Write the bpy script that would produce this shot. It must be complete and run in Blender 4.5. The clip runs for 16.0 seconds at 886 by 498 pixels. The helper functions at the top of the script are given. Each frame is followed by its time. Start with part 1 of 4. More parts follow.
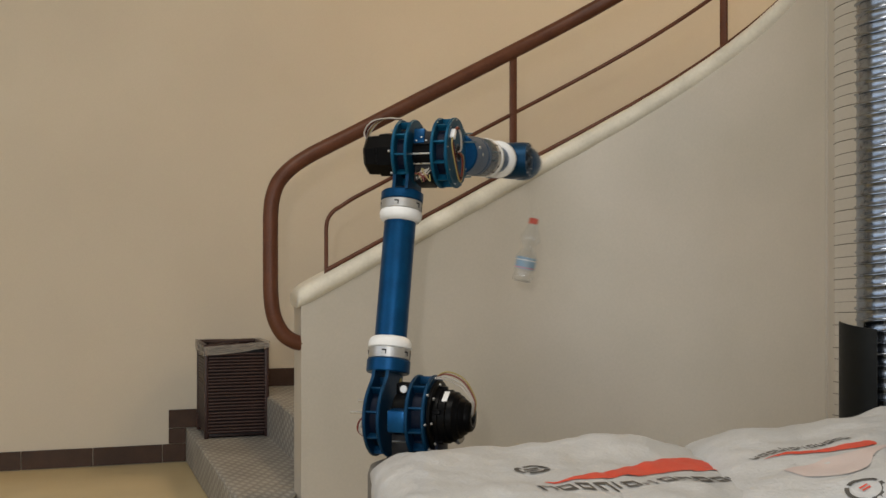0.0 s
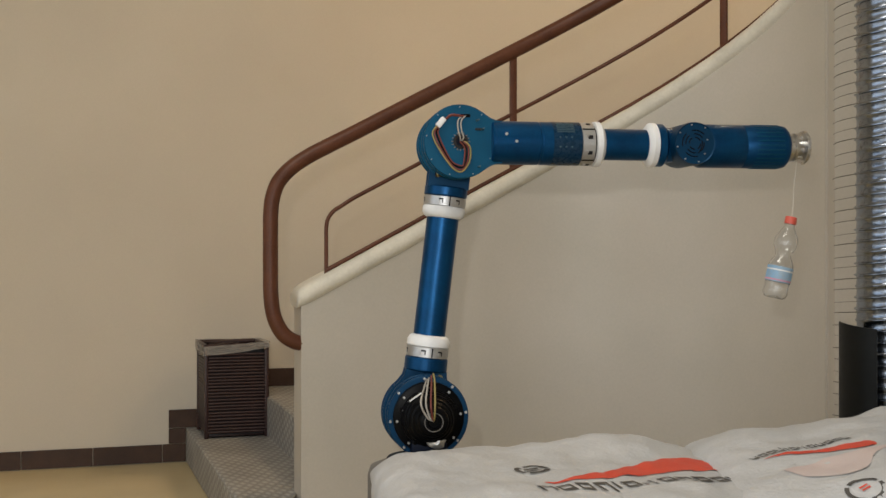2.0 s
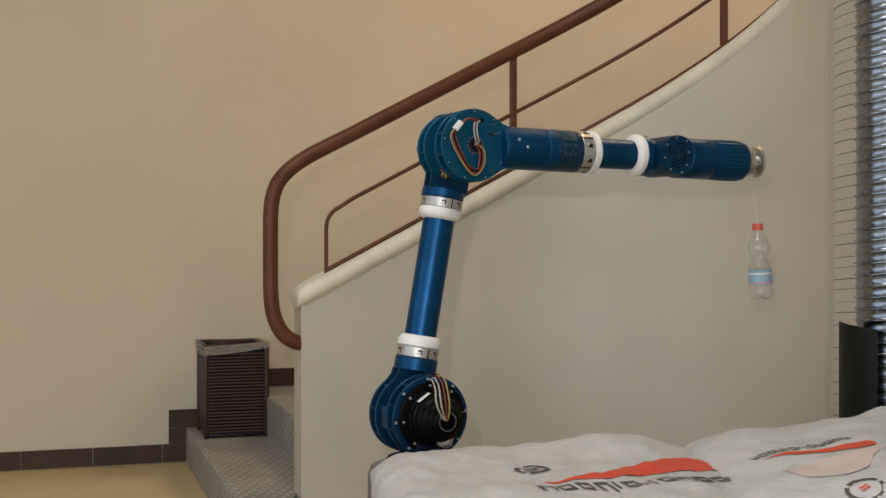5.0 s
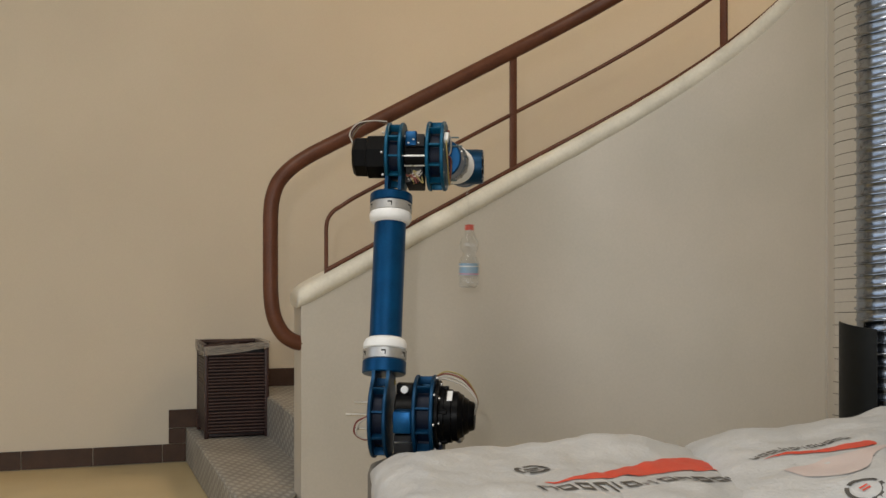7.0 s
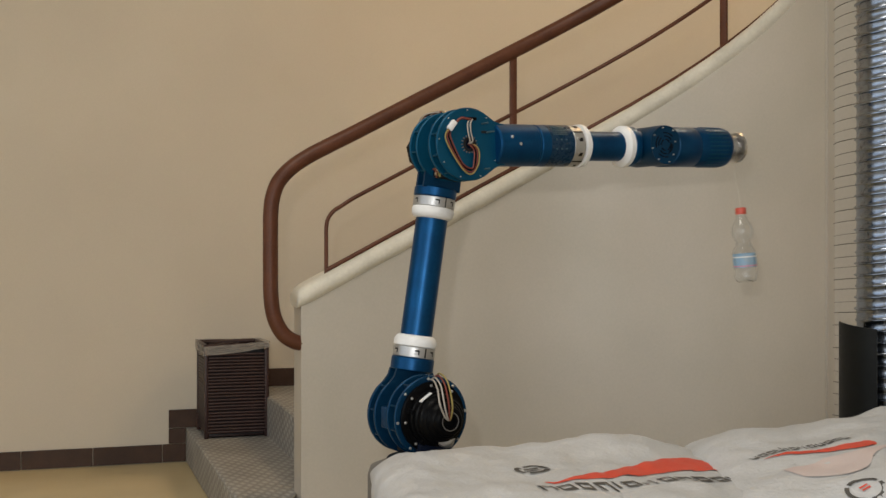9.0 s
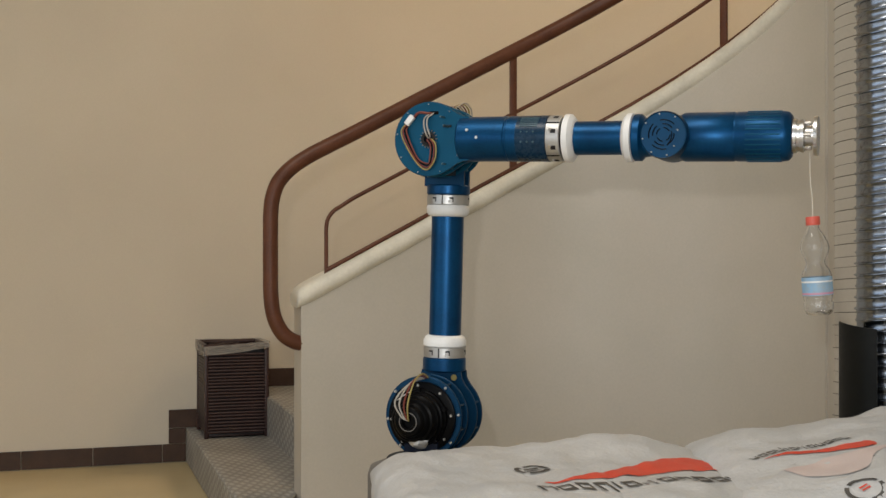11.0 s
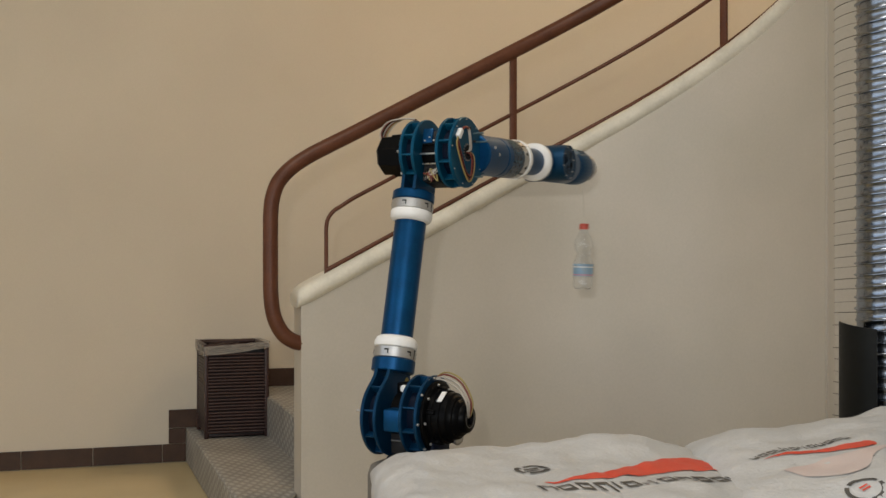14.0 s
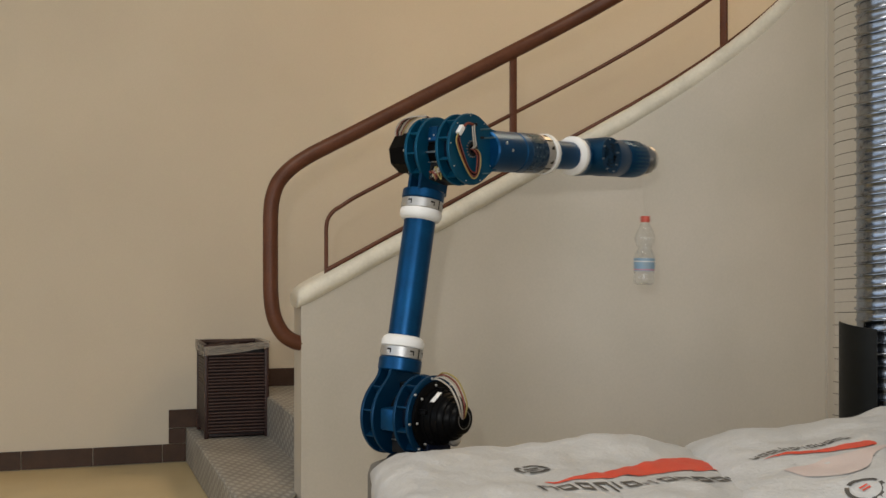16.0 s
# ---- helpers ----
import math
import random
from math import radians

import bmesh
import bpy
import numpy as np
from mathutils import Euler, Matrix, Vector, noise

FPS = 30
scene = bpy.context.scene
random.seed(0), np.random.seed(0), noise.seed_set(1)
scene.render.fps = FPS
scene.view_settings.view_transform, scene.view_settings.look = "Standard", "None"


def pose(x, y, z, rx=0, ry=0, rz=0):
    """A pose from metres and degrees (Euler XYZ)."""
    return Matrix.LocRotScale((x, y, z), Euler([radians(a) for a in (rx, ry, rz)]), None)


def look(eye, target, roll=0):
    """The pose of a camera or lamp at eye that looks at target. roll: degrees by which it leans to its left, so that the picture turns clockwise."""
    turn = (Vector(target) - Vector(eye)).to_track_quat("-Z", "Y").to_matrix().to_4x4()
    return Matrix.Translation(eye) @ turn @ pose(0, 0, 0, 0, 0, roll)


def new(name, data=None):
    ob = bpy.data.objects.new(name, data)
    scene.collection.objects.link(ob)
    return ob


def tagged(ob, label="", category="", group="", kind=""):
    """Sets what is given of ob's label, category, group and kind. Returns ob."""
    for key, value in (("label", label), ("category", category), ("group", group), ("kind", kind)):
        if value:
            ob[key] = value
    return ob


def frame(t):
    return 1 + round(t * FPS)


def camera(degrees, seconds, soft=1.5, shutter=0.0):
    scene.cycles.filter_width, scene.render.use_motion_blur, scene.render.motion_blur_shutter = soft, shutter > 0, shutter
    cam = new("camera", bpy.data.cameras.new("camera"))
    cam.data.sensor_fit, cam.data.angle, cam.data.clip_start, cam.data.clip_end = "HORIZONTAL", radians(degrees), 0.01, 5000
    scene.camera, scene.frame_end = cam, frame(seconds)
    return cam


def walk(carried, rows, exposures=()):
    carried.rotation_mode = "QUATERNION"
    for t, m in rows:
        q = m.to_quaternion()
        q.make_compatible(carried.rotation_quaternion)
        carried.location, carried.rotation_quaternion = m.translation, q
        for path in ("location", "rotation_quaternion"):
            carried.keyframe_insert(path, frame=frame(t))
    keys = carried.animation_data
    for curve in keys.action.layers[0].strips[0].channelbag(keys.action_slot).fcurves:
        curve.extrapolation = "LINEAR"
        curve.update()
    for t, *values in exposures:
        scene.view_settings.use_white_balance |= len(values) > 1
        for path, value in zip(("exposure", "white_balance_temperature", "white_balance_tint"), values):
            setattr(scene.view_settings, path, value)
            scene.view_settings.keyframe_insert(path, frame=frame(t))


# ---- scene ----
# camera: level, one metre above the floor, standing still
EYE_Z = 1.06
cam = camera(40.94, 16.0, soft=1.5, shutter=0.5)
walk(cam, [(0.0, look((0, 0, EYE_Z), (0, 10, EYE_Z))), (16.0, look((0, 0, EYE_Z), (0, 10, EYE_Z)))], exposures=((0.0, -0.15), (16.0, -0.15)))

# ---- light ----
world = bpy.data.worlds.new("world")
scene.world = world
world.use_nodes = True
wn = world.node_tree
sky = wn.nodes.new("ShaderNodeTexSky")
sky.sky_type, sky.sun_disc, sky.sun_elevation, sky.sun_rotation = "NISHITA", False, radians(40), radians(200)
wn.links.new(sky.outputs[0], wn.nodes["Background"].inputs[0])
wn.nodes["Background"].inputs[1].default_value = 0.08


def area_lamp(name, m, size, size_y, power, colour):
    data = bpy.data.lights.new(name, "AREA")
    data.shape, data.size, data.size_y, data.energy, data.color = "RECTANGLE", size, size_y, power, colour
    ob = new(name, data)
    ob.matrix_basis = m
    return ob


# daylight through the glazed front behind the camera and a side window, ceiling lamps of the hall and a warm one above the stairs
area_lamp("glazed_front_light", look((-1.3, -3.95, 1.95), (-1.3, 4.0, 1.95)), 6.2, 3.1, 95, (0.88, 0.94, 1.0))
area_lamp("window_light", look((-4.95, -0.6, 1.9), (1.3, -0.6, 1.8)), 5.0, 2.6, 50, (0.84, 0.91, 1.0))
area_lamp("ceiling_lamp_light", look((-0.7, 1.6, 4.3), (-0.7, 2.4, 0)), 1.6, 1.6, 80, (1.0, 0.94, 0.84))
area_lamp("stair_lamp_light", look((2.2, 5.3, 4.3), (1.6, 6.2, 2.4)), 0.6, 0.6, 60, (1.0, 0.70, 0.38))
# the small video lamp on the camera's stand
area_lamp("camera_lamp_light", look((-0.11, -0.04, 1.27), (0.1, 5.0, 1.15)), 0.035, 0.035, 18, (1.0, 0.97, 0.92))


# ---- materials ----
def material(name, colour, rough=0.6, metal=0.0, vary=0.12, scale=6.0, grain=60.0, bump=0.15, bump_dist=0.002, tint=None, spec=0.5, coat=0.0, dirt=0.0, alpha=1.0, transmission=0.0):
    """A surface with two scales of colour variation, grain in its relief and roughness."""
    m = bpy.data.materials.new(name)
    m.use_nodes = True
    nt = m.node_tree
    b = nt.nodes["Principled BSDF"]
    tc = nt.nodes.new("ShaderNodeTexCoord")
    big = nt.nodes.new("ShaderNodeTexNoise")
    big.inputs["Scale"].default_value, big.inputs["Detail"].default_value = scale, 4
    fine = nt.nodes.new("ShaderNodeTexNoise")
    fine.inputs["Scale"].default_value, fine.inputs["Detail"].default_value = grain, 3
    nt.links.new(tc.outputs["Object"], big.inputs["Vector"])
    nt.links.new(tc.outputs["Object"], fine.inputs["Vector"])
    mixn = nt.nodes.new("ShaderNodeMix")
    mixn.data_type = "FLOAT"
    mixn.inputs[0].default_value = 0.3
    nt.links.new(big.outputs[0], mixn.inputs[2])
    nt.links.new(fine.outputs[0], mixn.inputs[3])
    ramp = nt.nodes.new("ShaderNodeValToRGB")
    other = tint or colour
    ramp.color_ramp.elements[0].position, ramp.color_ramp.elements[1].position = 0.32, 0.68
    ramp.color_ramp.elements[0].color = (*[c * (1 - vary) for c in other], 1)
    ramp.color_ramp.elements[1].color = (*[min(1, c * (1 + vary * 0.6)) for c in colour], 1)
    nt.links.new(mixn.outputs[0], ramp.inputs[0])
    nt.links.new(ramp.outputs[0], b.inputs["Base Color"])
    rr = nt.nodes.new("ShaderNodeMapRange")
    rr.inputs["To Min"].default_value, rr.inputs["To Max"].default_value = max(0.02, rough - 0.1), min(1, rough + 0.1)
    nt.links.new(fine.outputs[0], rr.inputs["Value"])
    nt.links.new(rr.outputs[0], b.inputs["Roughness"])
    bn = nt.nodes.new("ShaderNodeBump")
    bn.inputs["Strength"].default_value, bn.inputs["Distance"].default_value = bump, bump_dist
    nt.links.new(fine.outputs[0], bn.inputs["Height"])
    nt.links.new(bn.outputs[0], b.inputs["Normal"])
    b.inputs["Metallic"].default_value = metal
    b.inputs["Specular IOR Level"].default_value = spec
    b.inputs["Coat Weight"].default_value, b.inputs["Coat Roughness"].default_value = coat, 0.05
    b.inputs["Transmission Weight"].default_value = transmission
    b.inputs["Alpha"].default_value = alpha
    return m


def tread_material():
    """Grey rubber stair covering with raised lozenges."""
    m = material("tread_rubber", (0.33, 0.32, 0.30), 0.45, vary=0.25, scale=5, grain=90, bump=0.1)
    nt = m.node_tree
    b = nt.nodes["Principled BSDF"]
    tc = nt.nodes.new("ShaderNodeTexCoord")
    sep = nt.nodes.new("ShaderNodeSeparateXYZ")
    nt.links.new(tc.outputs["UV"], sep.inputs[0])

    def op(kind, a, c=None):
        n = nt.nodes.new("ShaderNodeMath")
        n.operation = kind
        for i, v in enumerate((a, c)):
            if v is None:
                continue
            if isinstance(v, (int, float)):
                n.inputs[i].default_value = v
            else:
                nt.links.new(v, n.inputs[i])
        return n.outputs[0]

    k = math.pi / 0.042
    a = op("SINE", op("MULTIPLY", op("ADD", op("MULTIPLY", sep.outputs[0], 0.5), sep.outputs[1]), k))
    c = op("SINE", op("MULTIPLY", op("SUBTRACT", op("MULTIPLY", sep.outputs[0], 0.5), sep.outputs[1]), k))
    h = op("ABSOLUTE", op("MULTIPLY", a, c))
    hh = nt.nodes.new("ShaderNodeMapRange")
    hh.inputs["From Min"].default_value, hh.inputs["From Max"].default_value = 0.2, 0.9
    nt.links.new(h, hh.inputs["Value"])
    bn = nt.nodes.new("ShaderNodeBump")
    bn.inputs["Strength"].default_value, bn.inputs["Distance"].default_value = 0.9, 0.004
    nt.links.new(hh.outputs[0], bn.inputs["Height"])
    nt.links.new(bn.outputs[0], b.inputs["Normal"])
    ramp = [n for n in nt.nodes if n.bl_idname == "ShaderNodeValToRGB"][0]
    mx = nt.nodes.new("ShaderNodeMix")
    mx.data_type = "RGBA"
    mx.blend_type = "MULTIPLY"
    mx.inputs[0].default_value = 1.0
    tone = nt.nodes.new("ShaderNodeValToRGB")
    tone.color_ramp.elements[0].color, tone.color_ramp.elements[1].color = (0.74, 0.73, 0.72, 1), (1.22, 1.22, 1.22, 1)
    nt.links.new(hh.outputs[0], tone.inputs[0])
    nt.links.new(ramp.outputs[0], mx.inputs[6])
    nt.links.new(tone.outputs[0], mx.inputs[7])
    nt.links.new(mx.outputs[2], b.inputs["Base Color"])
    return m


def clear(name, colour, rough=0.05, ior=1.4):
    m = bpy.data.materials.new(name)
    m.use_nodes = True
    b = m.node_tree.nodes["Principled BSDF"]
    b.inputs["Base Color"].default_value = (*colour, 1)
    b.inputs["Roughness"].default_value = rough
    b.inputs["IOR"].default_value = ior
    b.inputs["Transmission Weight"].default_value = 1.0
    return m


M_WALL = material("wall_paint", (0.60, 0.535, 0.435), 0.75, vary=0.05, scale=1.2, grain=140, bump=0.12, tint=(0.58, 0.515, 0.42))
M_PARAPET = material("parapet_paint", (0.515, 0.467, 0.405), 0.42, vary=0.07, scale=2.2, grain=120, bump=0.03, tint=(0.49, 0.452, 0.385))
M_CAP = material("cap_paint", (0.70, 0.66, 0.565), 0.5, vary=0.16, scale=9, grain=90, bump=0.2)
M_CEIL = material("ceiling_paint", (0.8, 0.78, 0.72), 0.85, vary=0.04, scale=1)
M_FLOOR = material("floor_lino", (0.55, 0.45, 0.26), 0.35, vary=0.06, scale=3, grain=40, bump=0.05, tint=(0.52, 0.42, 0.24))
M_TILE = material("skirting_tile", (0.055, 0.028, 0.017), 0.42, spec=0.3, vary=0.3, scale=14, grain=120, bump=0.1)
M_RAIL = material("rail_paint", (0.112, 0.040, 0.020), 0.42, spec=0.28, vary=0.2, scale=10, grain=120, bump=0.15, tint=(0.095, 0.033, 0.017))
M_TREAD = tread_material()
M_BLUE = material("blue_anodised", (0.001, 0.058, 0.165), 0.36, spec=0.3, metal=0.6, vary=0.18, scale=12, grain=150, bump=0.04, tint=(0.0008, 0.044, 0.13))
# plate blue with the shoulder's weaker light put into it; also the navy wrist joint
M_NAVYSHADE = material("navy_shaded_plate", (0.001, 0.038, 0.098), 0.45, spec=0.3, metal=0.5, vary=0.15, scale=12, grain=150, bump=0.04)
M_SMOKE = material("smoked_cover", (0.002, 0.026, 0.062), 0.28, spec=0.3, vary=0.25, scale=18, grain=120, bump=0.04)
M_FIN = material("grey_fin", (0.07, 0.13, 0.16), 0.45, metal=0.3, vary=0.2, scale=25, grain=160)
M_TEAL = material("blue_plate", (0.0008, 0.066, 0.135), 0.45, spec=0.25, metal=0.4, vary=0.15, scale=12, grain=150, bump=0.04)
M_DKBLUE = material("dark_blue_housing", (0.0015, 0.006, 0.021), 0.5, spec=0.2, metal=0.1, vary=0.2, scale=12, grain=120, bump=0.05)
M_WHITE = material("white_plastic", (0.78, 0.785, 0.79), 0.45, vary=0.05, scale=20, grain=150, bump=0.05)
M_SILVER = material("silver_clamp", (0.5, 0.5, 0.5), 0.42, metal=0.8, vary=0.12, scale=25, grain=160, bump=0.05)
M_STEEL = material("polished_steel", (0.6, 0.6, 0.6), 0.3, metal=1.0, vary=0.1, scale=25, grain=160, bump=0.03)
M_BLACK = material("black_motor", (0.003, 0.003, 0.0035), 0.36, spec=0.07, vary=0.3, scale=20, grain=150, bump=0.06)
M_DARK = material("dark_electronics", (0.012, 0.012, 0.014), 0.6, spec=0.3, vary=0.4, scale=40, grain=200, bump=0.3)
M_RED = material("red_cable", (0.16, 0.03, 0.02), 0.5)
M_YEL = material("yellow_cable", (0.30, 0.24, 0.08), 0.5)
M_WIREW = material("white_cable", (0.40, 0.37, 0.33), 0.5)
M_GREYBASE = material("grey_pedestal", (0.16, 0.15, 0.14), 0.5, vary=0.2)
M_BASKET = material("brown_wicker", (0.034, 0.014, 0.012), 0.42, spec=0.42, vary=0.35, scale=20, grain=120, bump=0.3)
M_TAPE = material("clear_tape", (0.55, 0.50, 0.44), 0.22, vary=0.5, scale=35, grain=70, bump=0.5, alpha=0.28)
M_SACK = material("white_woven_sack", (0.515, 0.522, 0.532), 0.36, vary=0.10, scale=9, grain=95, bump=0.55, bump_dist=0.004)
M_INKRED = material("red_print", (0.62, 0.06, 0.03), 0.5, vary=0.12, scale=15, grain=200, bump=0.2)
M_INK = material("dark_print", (0.07, 0.065, 0.06), 0.55, vary=0.25, scale=20, grain=200, bump=0.2)
# neutral metal tinted blue: the reflected daylight is put into its base colour
M_FOIL = material("aluminium_foil", (0.30, 0.34, 0.41), 0.22, metal=1.0, vary=0.25, scale=10, grain=40, bump=0.12, bump_dist=0.003)
M_WIRE = material("wire", (0.13, 0.12, 0.10), 0.5, metal=0.4)
M_SHEET = material("black_plastic_sheet", (0.007, 0.008, 0.008), 0.42, spec=0.2, vary=0.3, scale=12, bump=0.2)
M_PET = clear("clear_plastic_bottle", (0.97, 0.985, 1.0), 0.04, 1.45)
M_CAPRED = material("red_cap", (0.6, 0.1, 0.07), 0.45)
M_LABEL = material("blue_label", (0.16, 0.36, 0.58), 0.5, vary=0.35, scale=45, grain=140, tint=(0.48, 0.58, 0.66))
M_FADED = material("faded_red_print", (0.60, 0.555, 0.545), 0.4, vary=0.08, scale=3, grain=200, bump=0.2, tint=(0.61, 0.46, 0.435))
M_PINK = material("pink_label_edge", (0.62, 0.30, 0.40), 0.5)
M_STRING = material("string", (0.6, 0.57, 0.5), 0.8)


# ---- mesh helpers ----
def obj(name, bm, mat, parent=None, label="", smooth=True, m=None):
    """Links a bmesh as one mesh object, under parent where one is given."""
    me = bpy.data.meshes.new(name)
    bmesh.ops.recalc_face_normals(bm, faces=bm.faces)
    bm.to_mesh(me)
    bm.free()
    for k in mat if isinstance(mat, (list, tuple)) else (mat,):
        me.materials.append(k)
    if smooth:
        for p in me.polygons:
            p.use_smooth = True
        me.set_sharp_from_angle(angle=radians(38))
    ob = new(name, me)
    if parent is not None:
        ob.parent = parent
    if m is not None:
        ob.matrix_basis = m
    if label:
        ob["label"] = label
    return ob


part = obj


def lathe(profile, n=40, axis="z", centre=(0, 0, 0), bm=None, cap=True):
    """A turned body: profile rows of (along, radius) round an axis through centre."""
    bm = bm or bmesh.new()
    rings = []
    c = Vector(centre)
    for a, r in profile:
        ring = []
        for i in range(n):
            t = 2 * math.pi * i / n
            p = (r * math.cos(t), r * math.sin(t))
            v = {"z": (p[0], p[1], a), "x": (a, p[0], p[1]), "y": (p[1], a, p[0])}[axis]
            ring.append(bm.verts.new(c + Vector(v)))
        rings.append(ring)
    for r0, r1 in zip(rings, rings[1:]):
        for i in range(n):
            bm.faces.new((r0[i], r0[(i + 1) % n], r1[(i + 1) % n], r1[i]))
    if cap:
        bm.faces.new(rings[0])
        bm.faces.new(rings[-1])
    return bm


def bevelled(r, a0, a1, b=0.003):
    return [(a0, r - b), (a0 + b, r), (a1 - b, r), (a1, r - b)]


def box(size, centre=(0, 0, 0), bevel=0.002, bm=None, m=None):
    own = bm is None
    bm = bm or bmesh.new()
    mm = (m or Matrix()) @ Matrix.Translation(centre) @ Matrix.Diagonal((*size, 1))
    g = bmesh.ops.create_cube(bm, size=1, matrix=mm)
    if bevel and own:
        bmesh.ops.bevel(bm, geom=list(bm.edges), offset=bevel, segments=2, affect="EDGES", profile=0.5)
    return bm


def tube(points, r, n=10, bm=None, cap=True):
    """A round bar along points (Vectors), smooth where they lie close."""
    bm = bm or bmesh.new()
    pts = [Vector(p) for p in points]
    up = None
    rings = []
    for i, p in enumerate(pts):
        d = (pts[min(i + 1, len(pts) - 1)] - pts[max(i - 1, 0)]).normalized()
        if up is None:
            up = Vector((0, 0, 1)) if abs(d.z) < 0.9 else Vector((1, 0, 0))
        side = d.cross(up).normalized()
        up = side.cross(d).normalized()
        rings.append([bm.verts.new(p + r * (side * math.cos(2 * math.pi * k / n) + up * math.sin(2 * math.pi * k / n))) for k in range(n)])
    for r0, r1 in zip(rings, rings[1:]):
        for i in range(n):
            bm.faces.new((r0[i], r0[(i + 1) % n], r1[(i + 1) % n], r1[i]))
    if cap:
        bm.faces.new(rings[0])
        bm.faces.new(rings[-1])
    return bm


def bend(points, n=8):
    """A smooth line through points (Catmull-Rom)."""
    p = [Vector(q) for q in points]
    p = [2 * p[0] - p[1]] + p + [2 * p[-1] - p[-2]]
    out = []
    for i in range(1, len(p) - 2):
        a, b, c, d = p[i - 1:i + 3]
        for k in range(n):
            t = k / n
            out.append(0.5 * (2 * b + (c - a) * t + (2 * a - 5 * b + 4 * c - d) * t * t + (3 * b - a - 3 * c + d) * t ** 3))
    return out + [p[-2]]


def empty(name, m=None):
    ob = new(name)
    ob.empty_display_size = 0.1
    if m is not None:
        ob.matrix_basis = m
    return ob


# ---- the plan of the stairs: a straight flight that then winds to its right ----
TURN = 0.312
FOOT = Vector((-1.283, 5.92, 0))
ALONG = Vector((math.cos(TURN), math.sin(TURN), 0))
ACROSS = Vector((math.sin(TURN), -math.cos(TURN), 0))
WIDE, RADIUS, BEND_AT, SLOPE = 1.82, 0.833, 0.970, 0.531
HUB = FOOT + ALONG * BEND_AT + ACROSS * (WIDE + RADIUS)


def on_stairs(s, w, z=0.0):
    """A place s along the line of the parapet and w across from the wall."""
    if s <= BEND_AT:
        p = FOOT + ALONG * s + ACROSS * w
    else:
        a = (s - BEND_AT) / RADIUS
        out = -ACROSS * math.cos(a) + ALONG * math.sin(a)
        p = HUB + out * (RADIUS + WIDE - w)
    return Vector((p.x, p.y, z))


def rail_z(s):
    return 1.008 + 0.530 * (s - 0.366)


def strip(bm, lower, upper):
    lo, hi = [bm.verts.new(p) for p in lower], [bm.verts.new(p) for p in upper]
    for i in range(len(lo) - 1):
        bm.faces.new((lo[i], lo[i + 1], hi[i + 1], hi[i]))
    return lo, hi


def sweep(path, section):
    """Joins copies of a closed section along a path; section(i) gives the Vectors at step i."""
    bm = bmesh.new()
    rings = [[bm.verts.new(p) for p in section(x)] for x in path]
    n = len(rings[0])
    for r0, r1 in zip(rings, rings[1:]):
        for i in range(n):
            bm.faces.new((r0[i], r0[(i + 1) % n], r1[(i + 1) % n], r1[i]))
    bm.faces.new(rings[0])
    bm.faces.new(rings[-1])
    return bm
CEIL = 4.4
PAR_END = 0.222
S_TOP = BEND_AT + RADIUS * radians(97)


